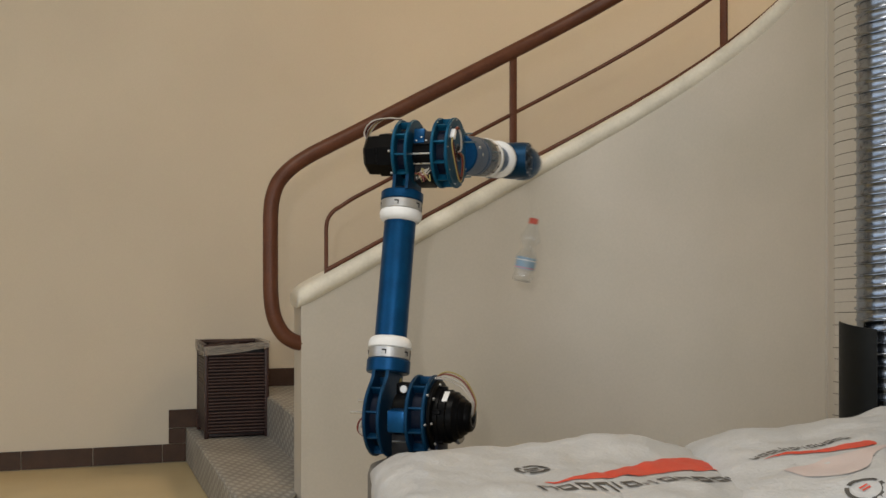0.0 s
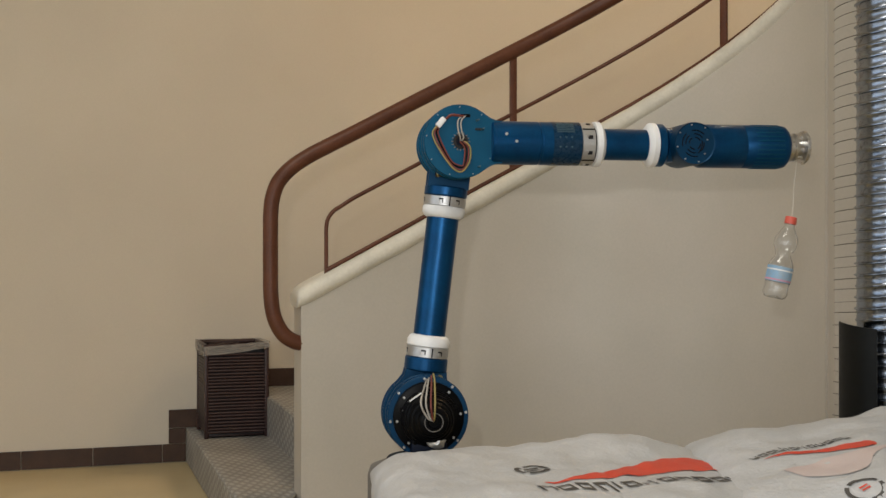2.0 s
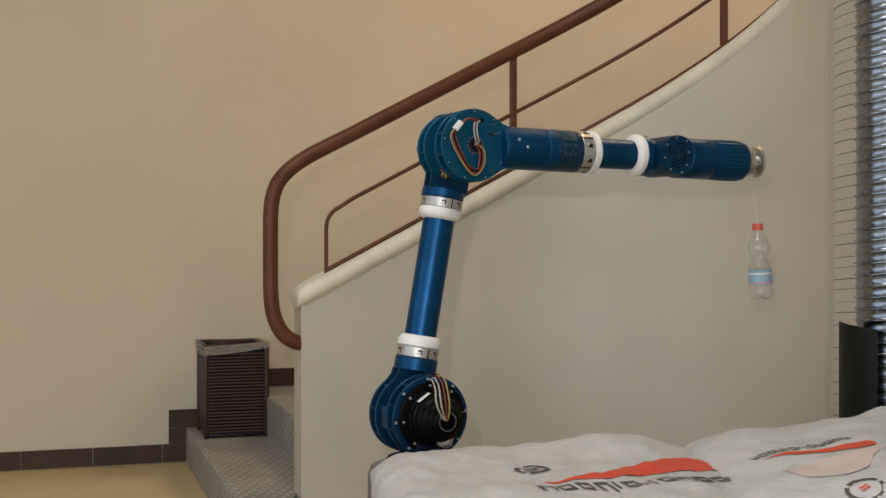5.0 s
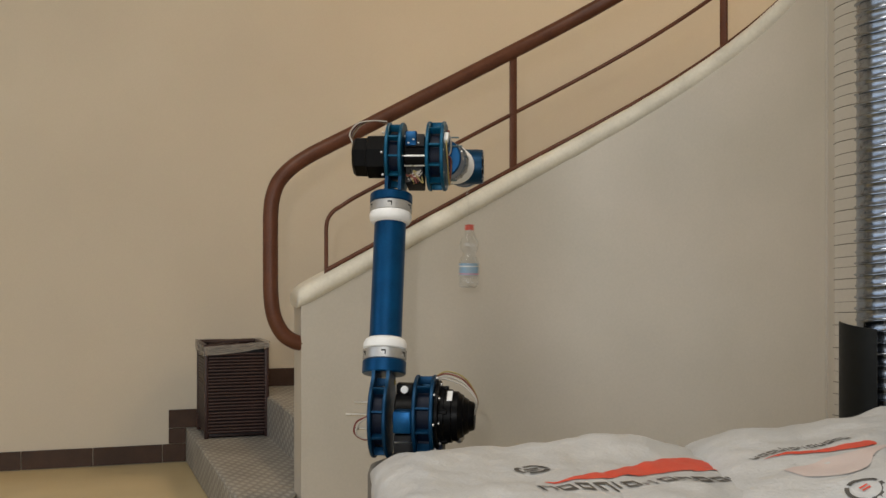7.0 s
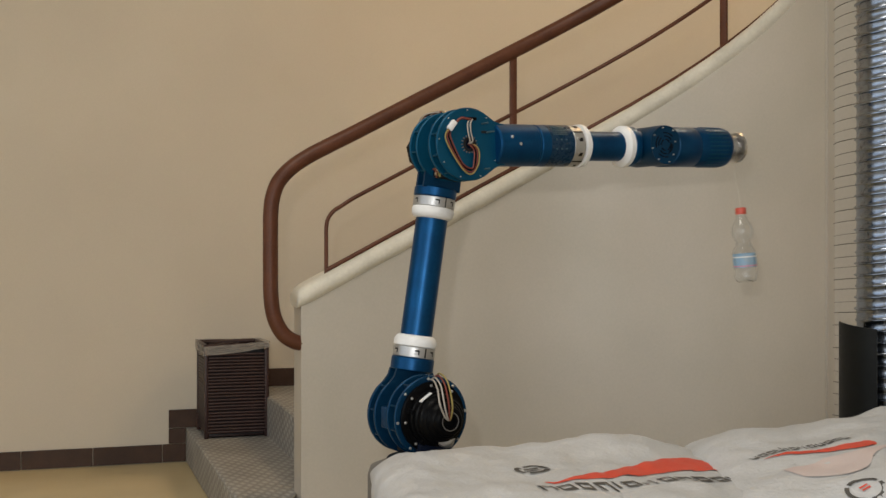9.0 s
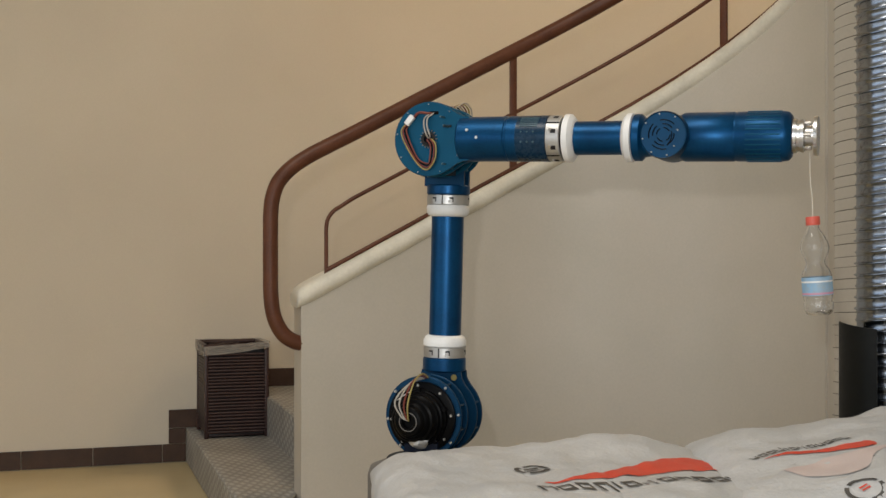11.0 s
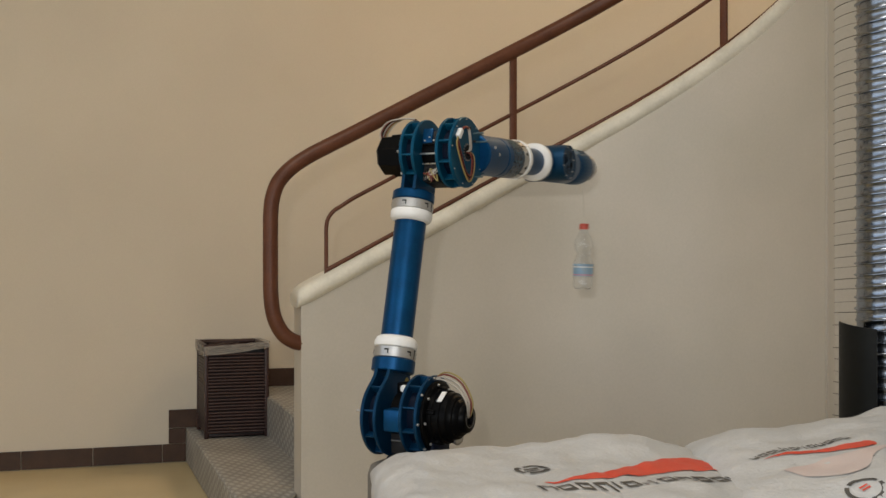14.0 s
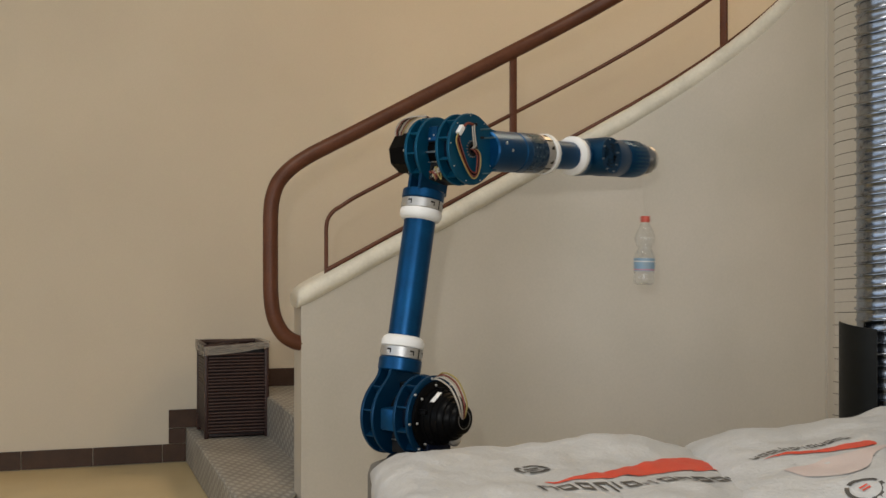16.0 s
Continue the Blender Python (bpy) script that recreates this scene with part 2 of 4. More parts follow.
def build_setting():
    tagged(obj("floor", box((14, 16, 0.1), (0, 3, -0.05), 0), M_FLOOR, smooth=False), "smooth yellowish cream linoleum floor of a stair hall", "floor", kind="structure")
    # outer wall, straight and then round the winding stairs
    path = [-6.0, -3.0, 0.0, 0.5] + [BEND_AT + RADIUS * radians(a) for a in range(0, 111, 5)]
    tagged(obj("wall_north", sweep(path, lambda s: [on_stairs(s, 0, 0), on_stairs(s, 0, CEIL), on_stairs(s, -0.2, CEIL), on_stairs(s, -0.2, 0)]), M_WALL),
           "plain warm cream painted wall behind the stairs", "wall", kind="structure")
    # parapet
    path = [PAR_END + (BEND_AT - PAR_END) * i / 6 for i in range(7)] + [BEND_AT + RADIUS * radians(a) for a in range(3, 98, 3)]
    near, far = WIDE + 0.027, WIDE - 0.110

    def section(s):
        top = rail_z(s) - 0.045
        return [on_stairs(s, near, 0), on_stairs(s, near, top), on_stairs(s, far, top), on_stairs(s, far, 0)]

    parapet = tagged(obj("wall_parapet", sweep(path, section), M_PARAPET), "curved greyish cream stair parapet wall with rounded coping", "wall", kind="structure")
    line = [PAR_END - 0.012 + q for q in (0.0, 0.004, 0.012, 0.03)] + [PAR_END + (BEND_AT - PAR_END) * i / 12 for i in range(1, 13)] + path[7:]
    mid, wide, tall = (near + far) / 2, (near - far) / 2 + 0.018, 0.040

    def coping(s):
        d = s - line[0]
        k = min(1.0, 0.72 + 0.28 * math.sqrt(min(1.0, d / 0.03)))
        ring = []
        for i in range(24):
            a = 2 * math.pi * i / 24
            c, q = math.cos(a), math.sin(a)
            w = (wide - tall) * (1 if c > 1e-6 else -1 if c < -1e-6 else 0) + tall * c
            ring.append(on_stairs(s, mid + w * (0.5 + 0.5 * k), rail_z(s) - 0.046 + tall * q * k))
        return ring

    bm = sweep(line, coping)
    for v in bm.verts:
        v.co += 0.0022 * noise.noise_vector(v.co * 16)
    part("coping", bm, M_CAP, parapet, "rounded lighter cream coping")
    # wall beyond the parapet, and the rest of the hall
    e = on_stairs(S_TOP, WIDE)
    tagged(obj("wall_east_return", box((3.2, 0.15, CEIL), (e.x + 1.58, e.y + 0.02, CEIL / 2), 0), M_PARAPET, smooth=False), "plain greyish cream painted wall behind a duct", "wall", kind="structure")
    tagged(obj("wall_east", box((0.2, 8.5, CEIL), (3.2, -0.05, CEIL / 2), 0), M_WALL, smooth=False), "plain cream painted wall of the stair hall", "wall", kind="structure")
    bm = bmesh.new()
    for y0, y1, z0, z1 in ((-4.3, -3.2, 0, CEIL), (2.0, 5.8, 0, CEIL), (-3.2, 2.0, 0, 0.55), (-3.2, 2.0, 3.25, CEIL)):
        box((0.2, y1 - y0, z1 - z0), (-5.0, (y0 + y1) / 2, (z0 + z1) / 2), 0, bm)
    tagged(obj("wall_west", bm, M_WALL, smooth=False), "plain cream painted wall with a wide window opening", "wall", kind="structure")
    tagged(obj("ceiling", box((14, 16, 0.1), (0, 3, CEIL + 0.05), 0), M_CEIL, smooth=False), "plain off-white ceiling", "ceiling", kind="structure")
    # wall behind the camera with one wide glazed opening
    bm = bmesh.new()
    for x0, x1, z0, z1 in ((-5, -4.5, 0, CEIL), (2.7, 3.3, 0, CEIL), (-4.5, 2.7, 0, 0.35), (-4.5, 2.7, 3.55, CEIL)):
        box((x1 - x0, 0.25, z1 - z0), ((x0 + x1) / 2, -4.15, (z0 + z1) / 2), 0, bm)
    tagged(obj("wall_south", bm, M_WALL, smooth=False), "plain cream painted wall with a wide glazed opening", "wall", kind="structure")


def build_steps():
    staircase = tagged(empty("staircase"), "grey studded rubber covered stairs winding up along the wall", "stairs", kind="structure")
    inner = WIDE - 0.112
    for i in range(7):
        z = 0.17 if i == 0 else 0.18 + 0.18 * i
        s0, s1 = 0.339 * i, 0.339 * i + 0.36
        ss = [s0 + (s1 - s0) * k / 6 for k in range(7)]
        edge = [(s, WIDE + 0.05 if i == 0 and s < PAR_END - 0.02 else inner) for s in ss]
        bm = bmesh.new()
        uv = bm.loops.layers.uv.new("UVMap")
        wall = [on_stairs(s, 0.002, z) for s in ss]
        near = [on_stairs(s, w, z) for s, w in edge]
        drop = Vector((0, 0, -0.165 if i == 0 else -0.21))

        def face(pts, uvs):
            f = bm.faces.new([bm.verts.new(p) for p in pts])
            for loop, c in zip(f.loops, uvs):
                loop[uv].uv = c

        for k in range(6):
            face((wall[k], near[k], near[k + 1], wall[k + 1]), ((0, ss[k]), (edge[k][1], ss[k]), (edge[k + 1][1], ss[k + 1]), (0, ss[k + 1])))
            for line in (wall, near):
                face((line[k], line[k] + drop, line[k + 1] + drop, line[k + 1]), ((0, ss[k]), (drop.z, ss[k]), (drop.z, ss[k + 1]), (0, ss[k + 1])))
            face((wall[k] + drop, wall[k + 1] + drop, near[k + 1] + drop, near[k] + drop), ((0, 0), (0, 0.1), (1, 0.1), (1, 0)))
        for a, b in ((wall[0], near[0]), (wall[-1], near[-1])):
            face((a, a + drop, b + drop, b), ((0, 0), (0, drop.z), (WIDE, drop.z), (WIDE, 0)))
        bmesh.ops.remove_doubles(bm, verts=bm.verts, dist=0.0006)
        nose = [e for e in bm.edges if {tuple(round(c, 4) for c in v.co) for v in e.verts} == {tuple(round(c, 4) for c in p) for p in (wall[0], near[0])}]
        bmesh.ops.bevel(bm, geom=nose, offset=0.012, segments=3, affect="EDGES", profile=0.5)
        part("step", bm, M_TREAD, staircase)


def build_skirting():
    """Brown skirting tiles along the wall and up over the first steps."""
    board = tagged(empty("baseboard"), "dark brown ceramic skirting tiles along the wall and steps", "skirting", kind="structure")
    h, t = 0.093, 0.012

    def tile(s0, s1, z0, z1):
        g = 0.0015
        bm = bmesh.new()
        pts = [on_stairs(s, w, z) for s in (s0 + g, s1 - g) for w in (0.001, t) for z in (z0 + g, z1 - g)]
        v = [bm.verts.new(p) for p in pts]
        for f in ((0, 1, 3, 2), (4, 6, 7, 5), (0, 4, 5, 1), (2, 3, 7, 6), (1, 5, 7, 3), (0, 2, 6, 4)):
            bm.faces.new([v[k] for k in f])
        bmesh.ops.bevel(bm, geom=list(bm.edges), offset=0.0015, segments=1, affect="EDGES")
        part("tile", bm, M_TILE, board)

    s = -0.115
    tile(s, 0.0, 0.002, h)
    while s > -4.5:
        tile(s - 0.33, s, 0.002, h)
        s -= 0.33
    tile(-0.085, 0.0, h, 0.17)
    tile(-0.085, 0.16, 0.17, 0.17 + h)
    tile(0.16, 0.339, 0.17, 0.17 + h)
    tile(0.255, 0.339, 0.17 + h, 0.36)
    tile(0.255, 0.60, 0.36, 0.36 + h)
    tile(0.60, 0.678, 0.36, 0.36 + h)


def build_railing():
    rail = tagged(empty("stair_railing"), "dark brown painted steel stair railing with looped end", "railing")
    top = [BEND_AT + RADIUS * radians(a) for a in range(0, 96, 4)]
    ss = [0.42 + (BEND_AT - 0.42) * k / 6 for k in range(6)] + top
    end = [(0.226, 0.722), (0.201, 0.729), (0.161, 0.757), (0.130, 0.815), (0.118, 0.89), (0.116, 1.0), (0.116, 1.12), (0.117, 1.19), (0.124, 1.245), (0.145, 1.30), (0.19, 1.35), (0.25, 1.392), (0.32, 1.43)]
    pts = bend([on_stairs(s, WIDE, z) for s, z in end] + [on_stairs(s, WIDE, rail_z(s) + 0.445) for s in ss], 5)
    part("handrail", tube(pts, 0.0275, 16), M_RAIL, rail)
    mid = [(0.318, rail_z(0.318) - 0.02), (0.318, 1.02), (0.318, 1.10), (0.318, 1.13), (0.324, 1.168), (0.345, 1.197), (0.372, 1.215)]
    pts = bend([on_stairs(s, WIDE, z) for s, z in mid] + [on_stairs(s, WIDE, rail_z(s) + 0.209) for s in ss], 5)
    part("middle_bar", tube(pts, 0.0075, 10), M_RAIL, rail)
    pts = [on_stairs(s, WIDE, rail_z(s)) for s in [0.318, 0.36] + ss]
    part("bottom_bar", tube(pts, 0.009, 10), M_RAIL, rail)
    for s in (POST_1, POST_2, POST_2 + POST_2 - POST_1):
        z0, z1 = rail_z(s) - 0.03, rail_z(s) + 0.43
        p = on_stairs(s, WIDE)
        d = on_stairs(s + 0.01, WIDE) - p
        part("post", box((0.027, 0.014, z1 - z0), (0, 0, 0), 0.002), M_RAIL, rail, m=Matrix.Translation((p.x, p.y, (z0 + z1) / 2)) @ pose(0, 0, 0, 0, 0, math.degrees(math.atan2(d.y, d.x))))


POST_1, POST_2 = 1.04, 1.85


def build_basket():
    """A square slatted basket on the first step."""
    m = Matrix.Translation((-1.108, 5.555, 0.171)) @ pose(0, 0, 0, 0, 0, math.degrees(TURN))
    w, d, h = 0.283, 0.31, 0.434
    b = tagged(empty("basket", m), "dark brown slatted square basket with taped rim on the stair", "basket")
    for x, y in ((0, 0), (w, 0), (0, d), (w, d)):
        part("corner_post", box((0.02, 0.02, h), (x, y, h / 2), 0.004), M_BASKET, b)
    n = 25
    step = (h - 0.055) / n
    long = part("slat", tube([(-w / 2, 0, 0), (-w / 6, 0.001, 0), (w / 6, -0.0005, 0), (w / 2, 0, 0)], step * 0.42, 8), M_BASKET, b)
    deep = part("slat", tube([(0, -d / 2, 0), (0, 0, 0.001), (0, d / 2, 0)], step * 0.42, 8), M_BASKET, b)
    for side in range(4):
        for k in range(n):
            z = 0.02 + step * (k + 0.5) + random.uniform(-0.0012, 0.0012)
            c = ((w / 2, 0.0, z), (w / 2, d, z), (0.0, d / 2, z), (w, d / 2, z))[side]
            first = k == 0 and side in (0, 2)
            slat = (long, deep)[side // 2] if first else new("slat", (long, deep)[side // 2].data)
            slat.parent = b
            slat.matrix_basis = Matrix.Translation(c)
    bm = bmesh.new()
    for side in range(4):
        size = (w - 0.03, 0.003, h - 0.03) if side < 2 else (0.003, d - 0.03, h - 0.03)
        c = ((w / 2, 0.010, h / 2), (w / 2, d - 0.010, h / 2), (0.010, d / 2, h / 2), (w - 0.010, d / 2, h / 2))[side]
        box(size, c, 0, bm)
    part("lining", bm, M_DARK, b)
    part("bottom", box((w - 0.02, d - 0.02, 0.01), (w / 2, d / 2, 0.012), 0.002), M_BASKET, b)
    bm = bmesh.new()
    for p, q in (((0, 0), (w, 0)), ((w, 0), (w, d)), ((w, d), (0, d)), ((0, d), (0, 0))):
        tube([(*p, h - 0.004), (*q, h - 0.004)], 0.012, 10, bm)
    part("rim", bm, M_BASKET, b)
    bm = bmesh.new()
    random.seed(4)
    for k in range(26):
        x, y = random.uniform(0.03, w - 0.03), random.uniform(0.03, d - 0.03)
        tube(bend([(x, y, h - 0.045), (x + random.uniform(-0.05, 0.05), y + random.uniform(-0.05, 0.05), h - 0.012), (min(max(x + random.uniform(-0.1, 0.1), 0.02), w - 0.02), min(max(y + random.uniform(-0.1, 0.1), 0.02), d - 0.02), h - random.uniform(-0.004, 0.03))], 4), 0.005, 6, bm)
    part("contents", bm, M_BASKET, b)
    # creased clear tape round the rim
    bm = bmesh.new()
    o = 0.016
    cs = [(-o, -o), (w / 2, -o), (w + o, -o), (w + o, d / 2), (w + o, d + o), (w / 2, d + o), (-o, d + o), (-o, d / 2)]
    lo = [0.390, 0.400, 0.424, 0.419, 0.409, 0.399, 0.390, 0.388]
    hi = [0.431, 0.441, 0.451, 0.449, 0.444, 0.441, 0.444, 0.441]
    a = [bm.verts.new((*c, z)) for c, z in zip(cs, lo)]
    c2 = [bm.verts.new((*c, z)) for c, z in zip(cs, hi)]
    for k in range(8):
        bm.faces.new((a[k], a[(k + 1) % 8], c2[(k + 1) % 8], c2[k]))
    bmesh.ops.subdivide_edges(bm, edges=list(bm.edges), cuts=4, use_grid_fill=True)
    for v in bm.verts:
        v.co += 0.004 * noise.noise_vector(v.co * 30)
    bmesh.ops.solidify(bm, geom=list(bm.faces), thickness=0.001)
    part("tape", bm, M_TAPE, b, "creased translucent packing tape round the rim")


def sack_mesh(seed, w, d, h, bulge=(0, 0, 0, 1, 1), n=84):
    """A filled sack: a pillow with seams at both ends, dents and folds."""
    bm = bmesh.new()

    def height(u, v):
        e = (max(0.0, 1 - abs(u) ** 9)) ** 0.5 * (max(0.0, 1 - abs(v) ** 5)) ** 0.5
        p = Vector((u * 2.2 + seed * 7.3, v * 1.6, seed))
        b = bulge[0] * math.exp(-((u - bulge[1]) / bulge[3]) ** 2 - ((v - bulge[2]) / bulge[4]) ** 2)
        return e * (1 + b + 0.12 * noise.noise(p) + 0.16 * noise.noise(p * 2.3) * (0.35 + 0.65 * abs(v)) + 0.05 * noise.noise(p * 5)) + 0.016 * noise.noise(Vector((p.x * 6, p.y * 13, p.z))) * e + 0.012 * noise.noise(p * 22) * e

    grid = {}
    for top in (1, -1):
        for i in range(n + 1):
            for j in range(n + 1):
                u, v = math.sin(math.pi / 2 * (2 * i / n - 1)), math.sin(math.pi / 2 * (2 * j / n - 1))
                if top < 0 and (i in (0, n) or j in (0, n)):
                    grid[top, i, j] = grid[1, i, j]
                    continue
                z = h / 2 + h / 2 * height(u, v) if top > 0 else h / 2 - h / 2 * min(1.0, height(u, v) * 1.6)
                wob = 0.006 * noise.noise(Vector((u * 5, v * 5, seed + 3)))
                grid[top, i, j] = bm.verts.new((u * w / 2 * (1 + 0.02 * noise.noise(Vector((v * 3, seed, 0)))) + wob, v * d / 2 * (1 + 0.03 * noise.noise(Vector((u * 3, seed, 5)))), max(0.0, z)))
        for i in range(n):
            for j in range(n):
                q = [grid[top, i, j], grid[top, i + 1, j], grid[top, i + 1, j + 1], grid[top, i, j + 1]]
                bm.faces.new(q if top > 0 else q[::-1])
    return bm, height


def print_on(parent, name, shapes, mat, w, d, h, height, lift=0.004):
    """Printed shapes laid on a sack's upper face; shapes are closed outlines of quads as (x, y) strips."""
    bm = bmesh.new()
    for rows in shapes:
        vs = [[bm.verts.new((x, y, h / 2 + h / 2 * height(2 * x / w, 2 * y / d) + lift)) for x, y in row] for row in rows]
        for a, b in zip(vs, vs[1:]):
            for k in range(len(a) - 1):
                bm.faces.new((a[k], a[k + 1], b[k + 1], b[k]))
    ob = part(name, bm, mat, parent)
    return ob


def build_sacks():
    d, h = 0.80, 0.135
    for x, y, turn, tip, w, step, seed in ((0.222, 2.16, 4, 0, 0.69, 0.1265, 1), (0.868, 2.19, -3, -10.4, 0.76, 0.1425, 2)):
        for layer in range(5):
            top = layer == 4
            hh = 0.15 if top else h
            bm, height = sack_mesh(seed + 0.37 * layer, w, d, hh, (0, 0, 0, 1, 1) if not top else (0.50, 0.42, 0.66, 0.32, 0.36) if seed == 1 else (0.26, -0.82, 0.5, 0.26, 0.4))
            s = tagged(obj("sack", bm, M_SACK, m=pose(x, y, step * layer + (0.006 if top and seed == 2 else 0), 0, tip if top else 0, turn)),
                       "bulging white woven plastic sack with red and dark print" if top else "filled white woven plastic sack in a stack", "sack", "stack of sacks")
            if not top:
                continue

            def lay(name, shapes, mat, lift=0.0018):
                return print_on(s, name, shapes, mat, w, d, hh, height, lift)

            ox, oy, turned, k, flip = (-0.052, -0.10, 12, 1.0, 1) if seed == 1 else (-0.262, -0.06, 15, 0.52, -1)

            def at(px, py):
                c, q = math.cos(radians(turned)), math.sin(radians(turned))
                px, py = px * k, py * k * flip
                return (ox + c * px - q * py, oy + q * px + c * py)

            n = 44
            lower, upper = [], []
            for i in range(n + 1):
                t = i / n
                q = min(1, t / 0.85)
                th = 0.004 + 0.105 * q ** 1.2 * (1 - 0.5 * max(0, (t - 0.93) / 0.07) ** 2)
                base = 0.004 - 0.018 * math.sin(2 * math.pi * t) * (1 - t) + 0.03 * t
                lower.append((0.375 * t, base))
                upper.append((0.375 * t, base + th))
            rows = [[at(a[0] + (b[0] - a[0]) * f, a[1] + (b[1] - a[1]) * f) for a, b in zip(lower, upper)] for f in (0, 0.15, 0.3, 0.45, 0.6, 0.75, 0.9, 1)]
            lay("red_wave_print", [rows], M_INKRED)
            # dark marks in a row below the wave
            xx = -0.025
            for i, ww in enumerate((0.026, 0.027, 0.026, 0.026, 0.010, 0.025, 0.010, 0.010, 0.026, 0.026, 0.026, 0.025, 0.026)):
                y0, y1, t = -0.024 - (0.02 if i == 6 else 0), -0.068 - (0.018 if i == 3 else 0), 0.0048
                if ww < 0.015:
                    marks = ((0, t, y1, y0),)
                else:
                    marks = ((0, t, y1, y0), (ww - t, ww, y1, y0), (t, ww - t, y0 - 0.012, y0), (t, ww - t, y1, y1 + 0.012))[:4 if i % 3 else 3]
                lay("print_mark", [[[at(xx + a0, b0), at(xx + a1, b0)], [at(xx + a0, b1), at(xx + a1, b1)]] for a0, a1, b0, b1 in marks], M_INK)
                xx += ww + 0.0078
            ring = []
            c = (0.022, 0.125) if seed == 1 else (0.05, 0.55)
            for i in range(24):
                if i % 8 == 7:
                    continue
                a0, a1 = 2 * math.pi * i / 24, 2 * math.pi * (i + 1) / 24
                ring.append([[at(c[0] + r * math.cos(a), c[1] + 1.1 * r * math.sin(a)) for a in (a0, a1)] for r in ((0.024, 0.033) if seed == 1 else (0.046, 0.060))])
            lay("round_print", ring, M_INK)
            lay("small_print", [[[at(c[0] - 0.014, c[1] + q), at(c[0] + 0.014, c[1] + q)] for q in (e, e + 0.008)] for e in (-0.014, 0.002)], M_INKRED if seed == 2 else M_INK)
            if seed == 2:
                rows = [[at(-0.02 + 0.55 * i / 14, 0.17 + f * (0.14 + 0.10 * math.sin(i * 0.5))) for i in range(15)] for f in (0, 0.3, 0.6, 1)]
                lay("faded_print", [rows], M_FADED, 0.0016)


def build_duct():
    """A foil duct inside a wire coil, with a black sheet round its foot."""
    cx, cy, r, rw = 1.279, 3.40, 0.092, 0.154
    duct = tagged(empty("flexible_duct", pose(cx, cy, 0)), "shiny corrugated aluminium duct standing inside a thin wire coil", "duct")
    prof = []
    pitch = 0.0324
    k = 0
    z = 0.0
    while z < 3.4:
        e = (0.0045, 0.0045, 0.0015)[k % 3]
        k += 1
        prof += [(z, r - 0.002), (z + pitch * 0.40, r - 0.003), (z + pitch * 0.66, r - 0.001), (z + pitch * 0.74, r + e), (z + pitch * 0.82, r + e), (z + pitch * 0.90, r - 0.001)]
        z += pitch
    bm = lathe(prof, 56)
    for v in bm.verts:
        a = math.atan2(v.co.y, v.co.x)
        q = 1 + 0.008 * noise.noise(Vector((a * 3.0, v.co.z * 4, 2))) + 0.003 * math.sin(9 * a)
        v.co.x *= q
        v.co.y *= q
        v.co.z += 0.012 * math.cos(a)
    part("foil_tube", bm, M_FOIL, duct)
    for kind in range(6):
        low = kind > 2
        pts = [(rw * math.cos(radians(a)), rw * math.sin(radians(a)), 0.016 * (a - 180) / 90) for a in range(172, 196 if low else 236, 6)]
        first = part("wire", tube(pts, (0.0013, 0.0007, 0.0010)[kind % 3], 5), M_WIRE, duct)
        start = kind - 3 if low else 27 + kind
        for i in range(start, 27 if low else 105, 3):
            wire = first if i == start else new("wire", first.data)
            wire.parent = duct
            wire.matrix_basis = pose(random.uniform(-0.003, 0.003), 0, 0.0324 * i + random.uniform(-0.002, 0.002), 0, random.uniform(-1, 1), 0)
    bm = bmesh.new()
    rows = []
    for i in range(10):
        a = radians(176 + i * 6.7)
        rows.append([(q * math.cos(a), q * math.sin(a), zz) for q, zz in ((rw - 0.012, 0.0), (rw - 0.012, 0.852 - 0.0016 * i), (rw - 0.017, 0.852 - 0.0016 * i), (rw - 0.017, 0.0))])
    vs = [[bm.verts.new(p) for p in row] for row in rows]
    for a, b in zip(vs, vs[1:]):
        for i in range(4):
            bm.faces.new((a[i], a[(i + 1) % 4], b[(i + 1) % 4], b[i]))
    bm.faces.new(vs[0])
    bm.faces.new(vs[-1])
    part("black_sheet", bm, M_SHEET, duct, "black plastic sheet wrapped round the foot")


# ---- the robot arm ----
AXIS = Vector((-0.0403, 2.95, 0.646))
UPPER, FORE_OFF = 0.6845, 0.0075


def screws(parent, ring_r, y, n, r=0.0036, start=0.0, depth=0.006, centre=(0, 0)):
    for i in range(n):
        a = start + 2 * math.pi * i / n
        part("screw", lathe(bevelled(r, y - depth / 2, y + depth / 2, 0.001), 10, "y", (centre[0] + ring_r * math.cos(a), 0, centre[1] + ring_r * math.sin(a))), M_SILVER, parent)


def disc_pair(parent, ya, yb, r, hole, mat, centre=(0, 0), ribs=10):
    """Two plates side by side joined by ribs, as on the joints."""
    t = 0.009
    for y in (ya, yb):
        part("plate", lathe([(y - t / 2, hole), (y - t / 2, r - 0.002), (y - t / 2 + 0.002, r), (y + t / 2 - 0.002, r), (y + t / 2, r - 0.002), (y + t / 2, hole)], 56, "y", (centre[0], 0, centre[1]), cap=hole < 0.004), mat, parent)
    part("drum", lathe(bevelled(r * 0.72, min(ya, yb) + t / 2, max(ya, yb) - t / 2, 0.001), 48, "y", (centre[0], 0, centre[1])), M_DKBLUE, parent)
    for i in range(ribs):
        a = 2 * math.pi * (i + 0.5) / ribs
        m = Matrix.Translation((centre[0] + r * 0.87 * math.cos(a), (ya + yb) / 2, centre[1] + r * 0.87 * math.sin(a))) @ Matrix.Rotation(-a, 4, "Y")
        part("rib", box((r * 0.2, abs(yb - ya) - t, 0.005), (0, 0, 0), 0.0008), mat, parent, m=m)


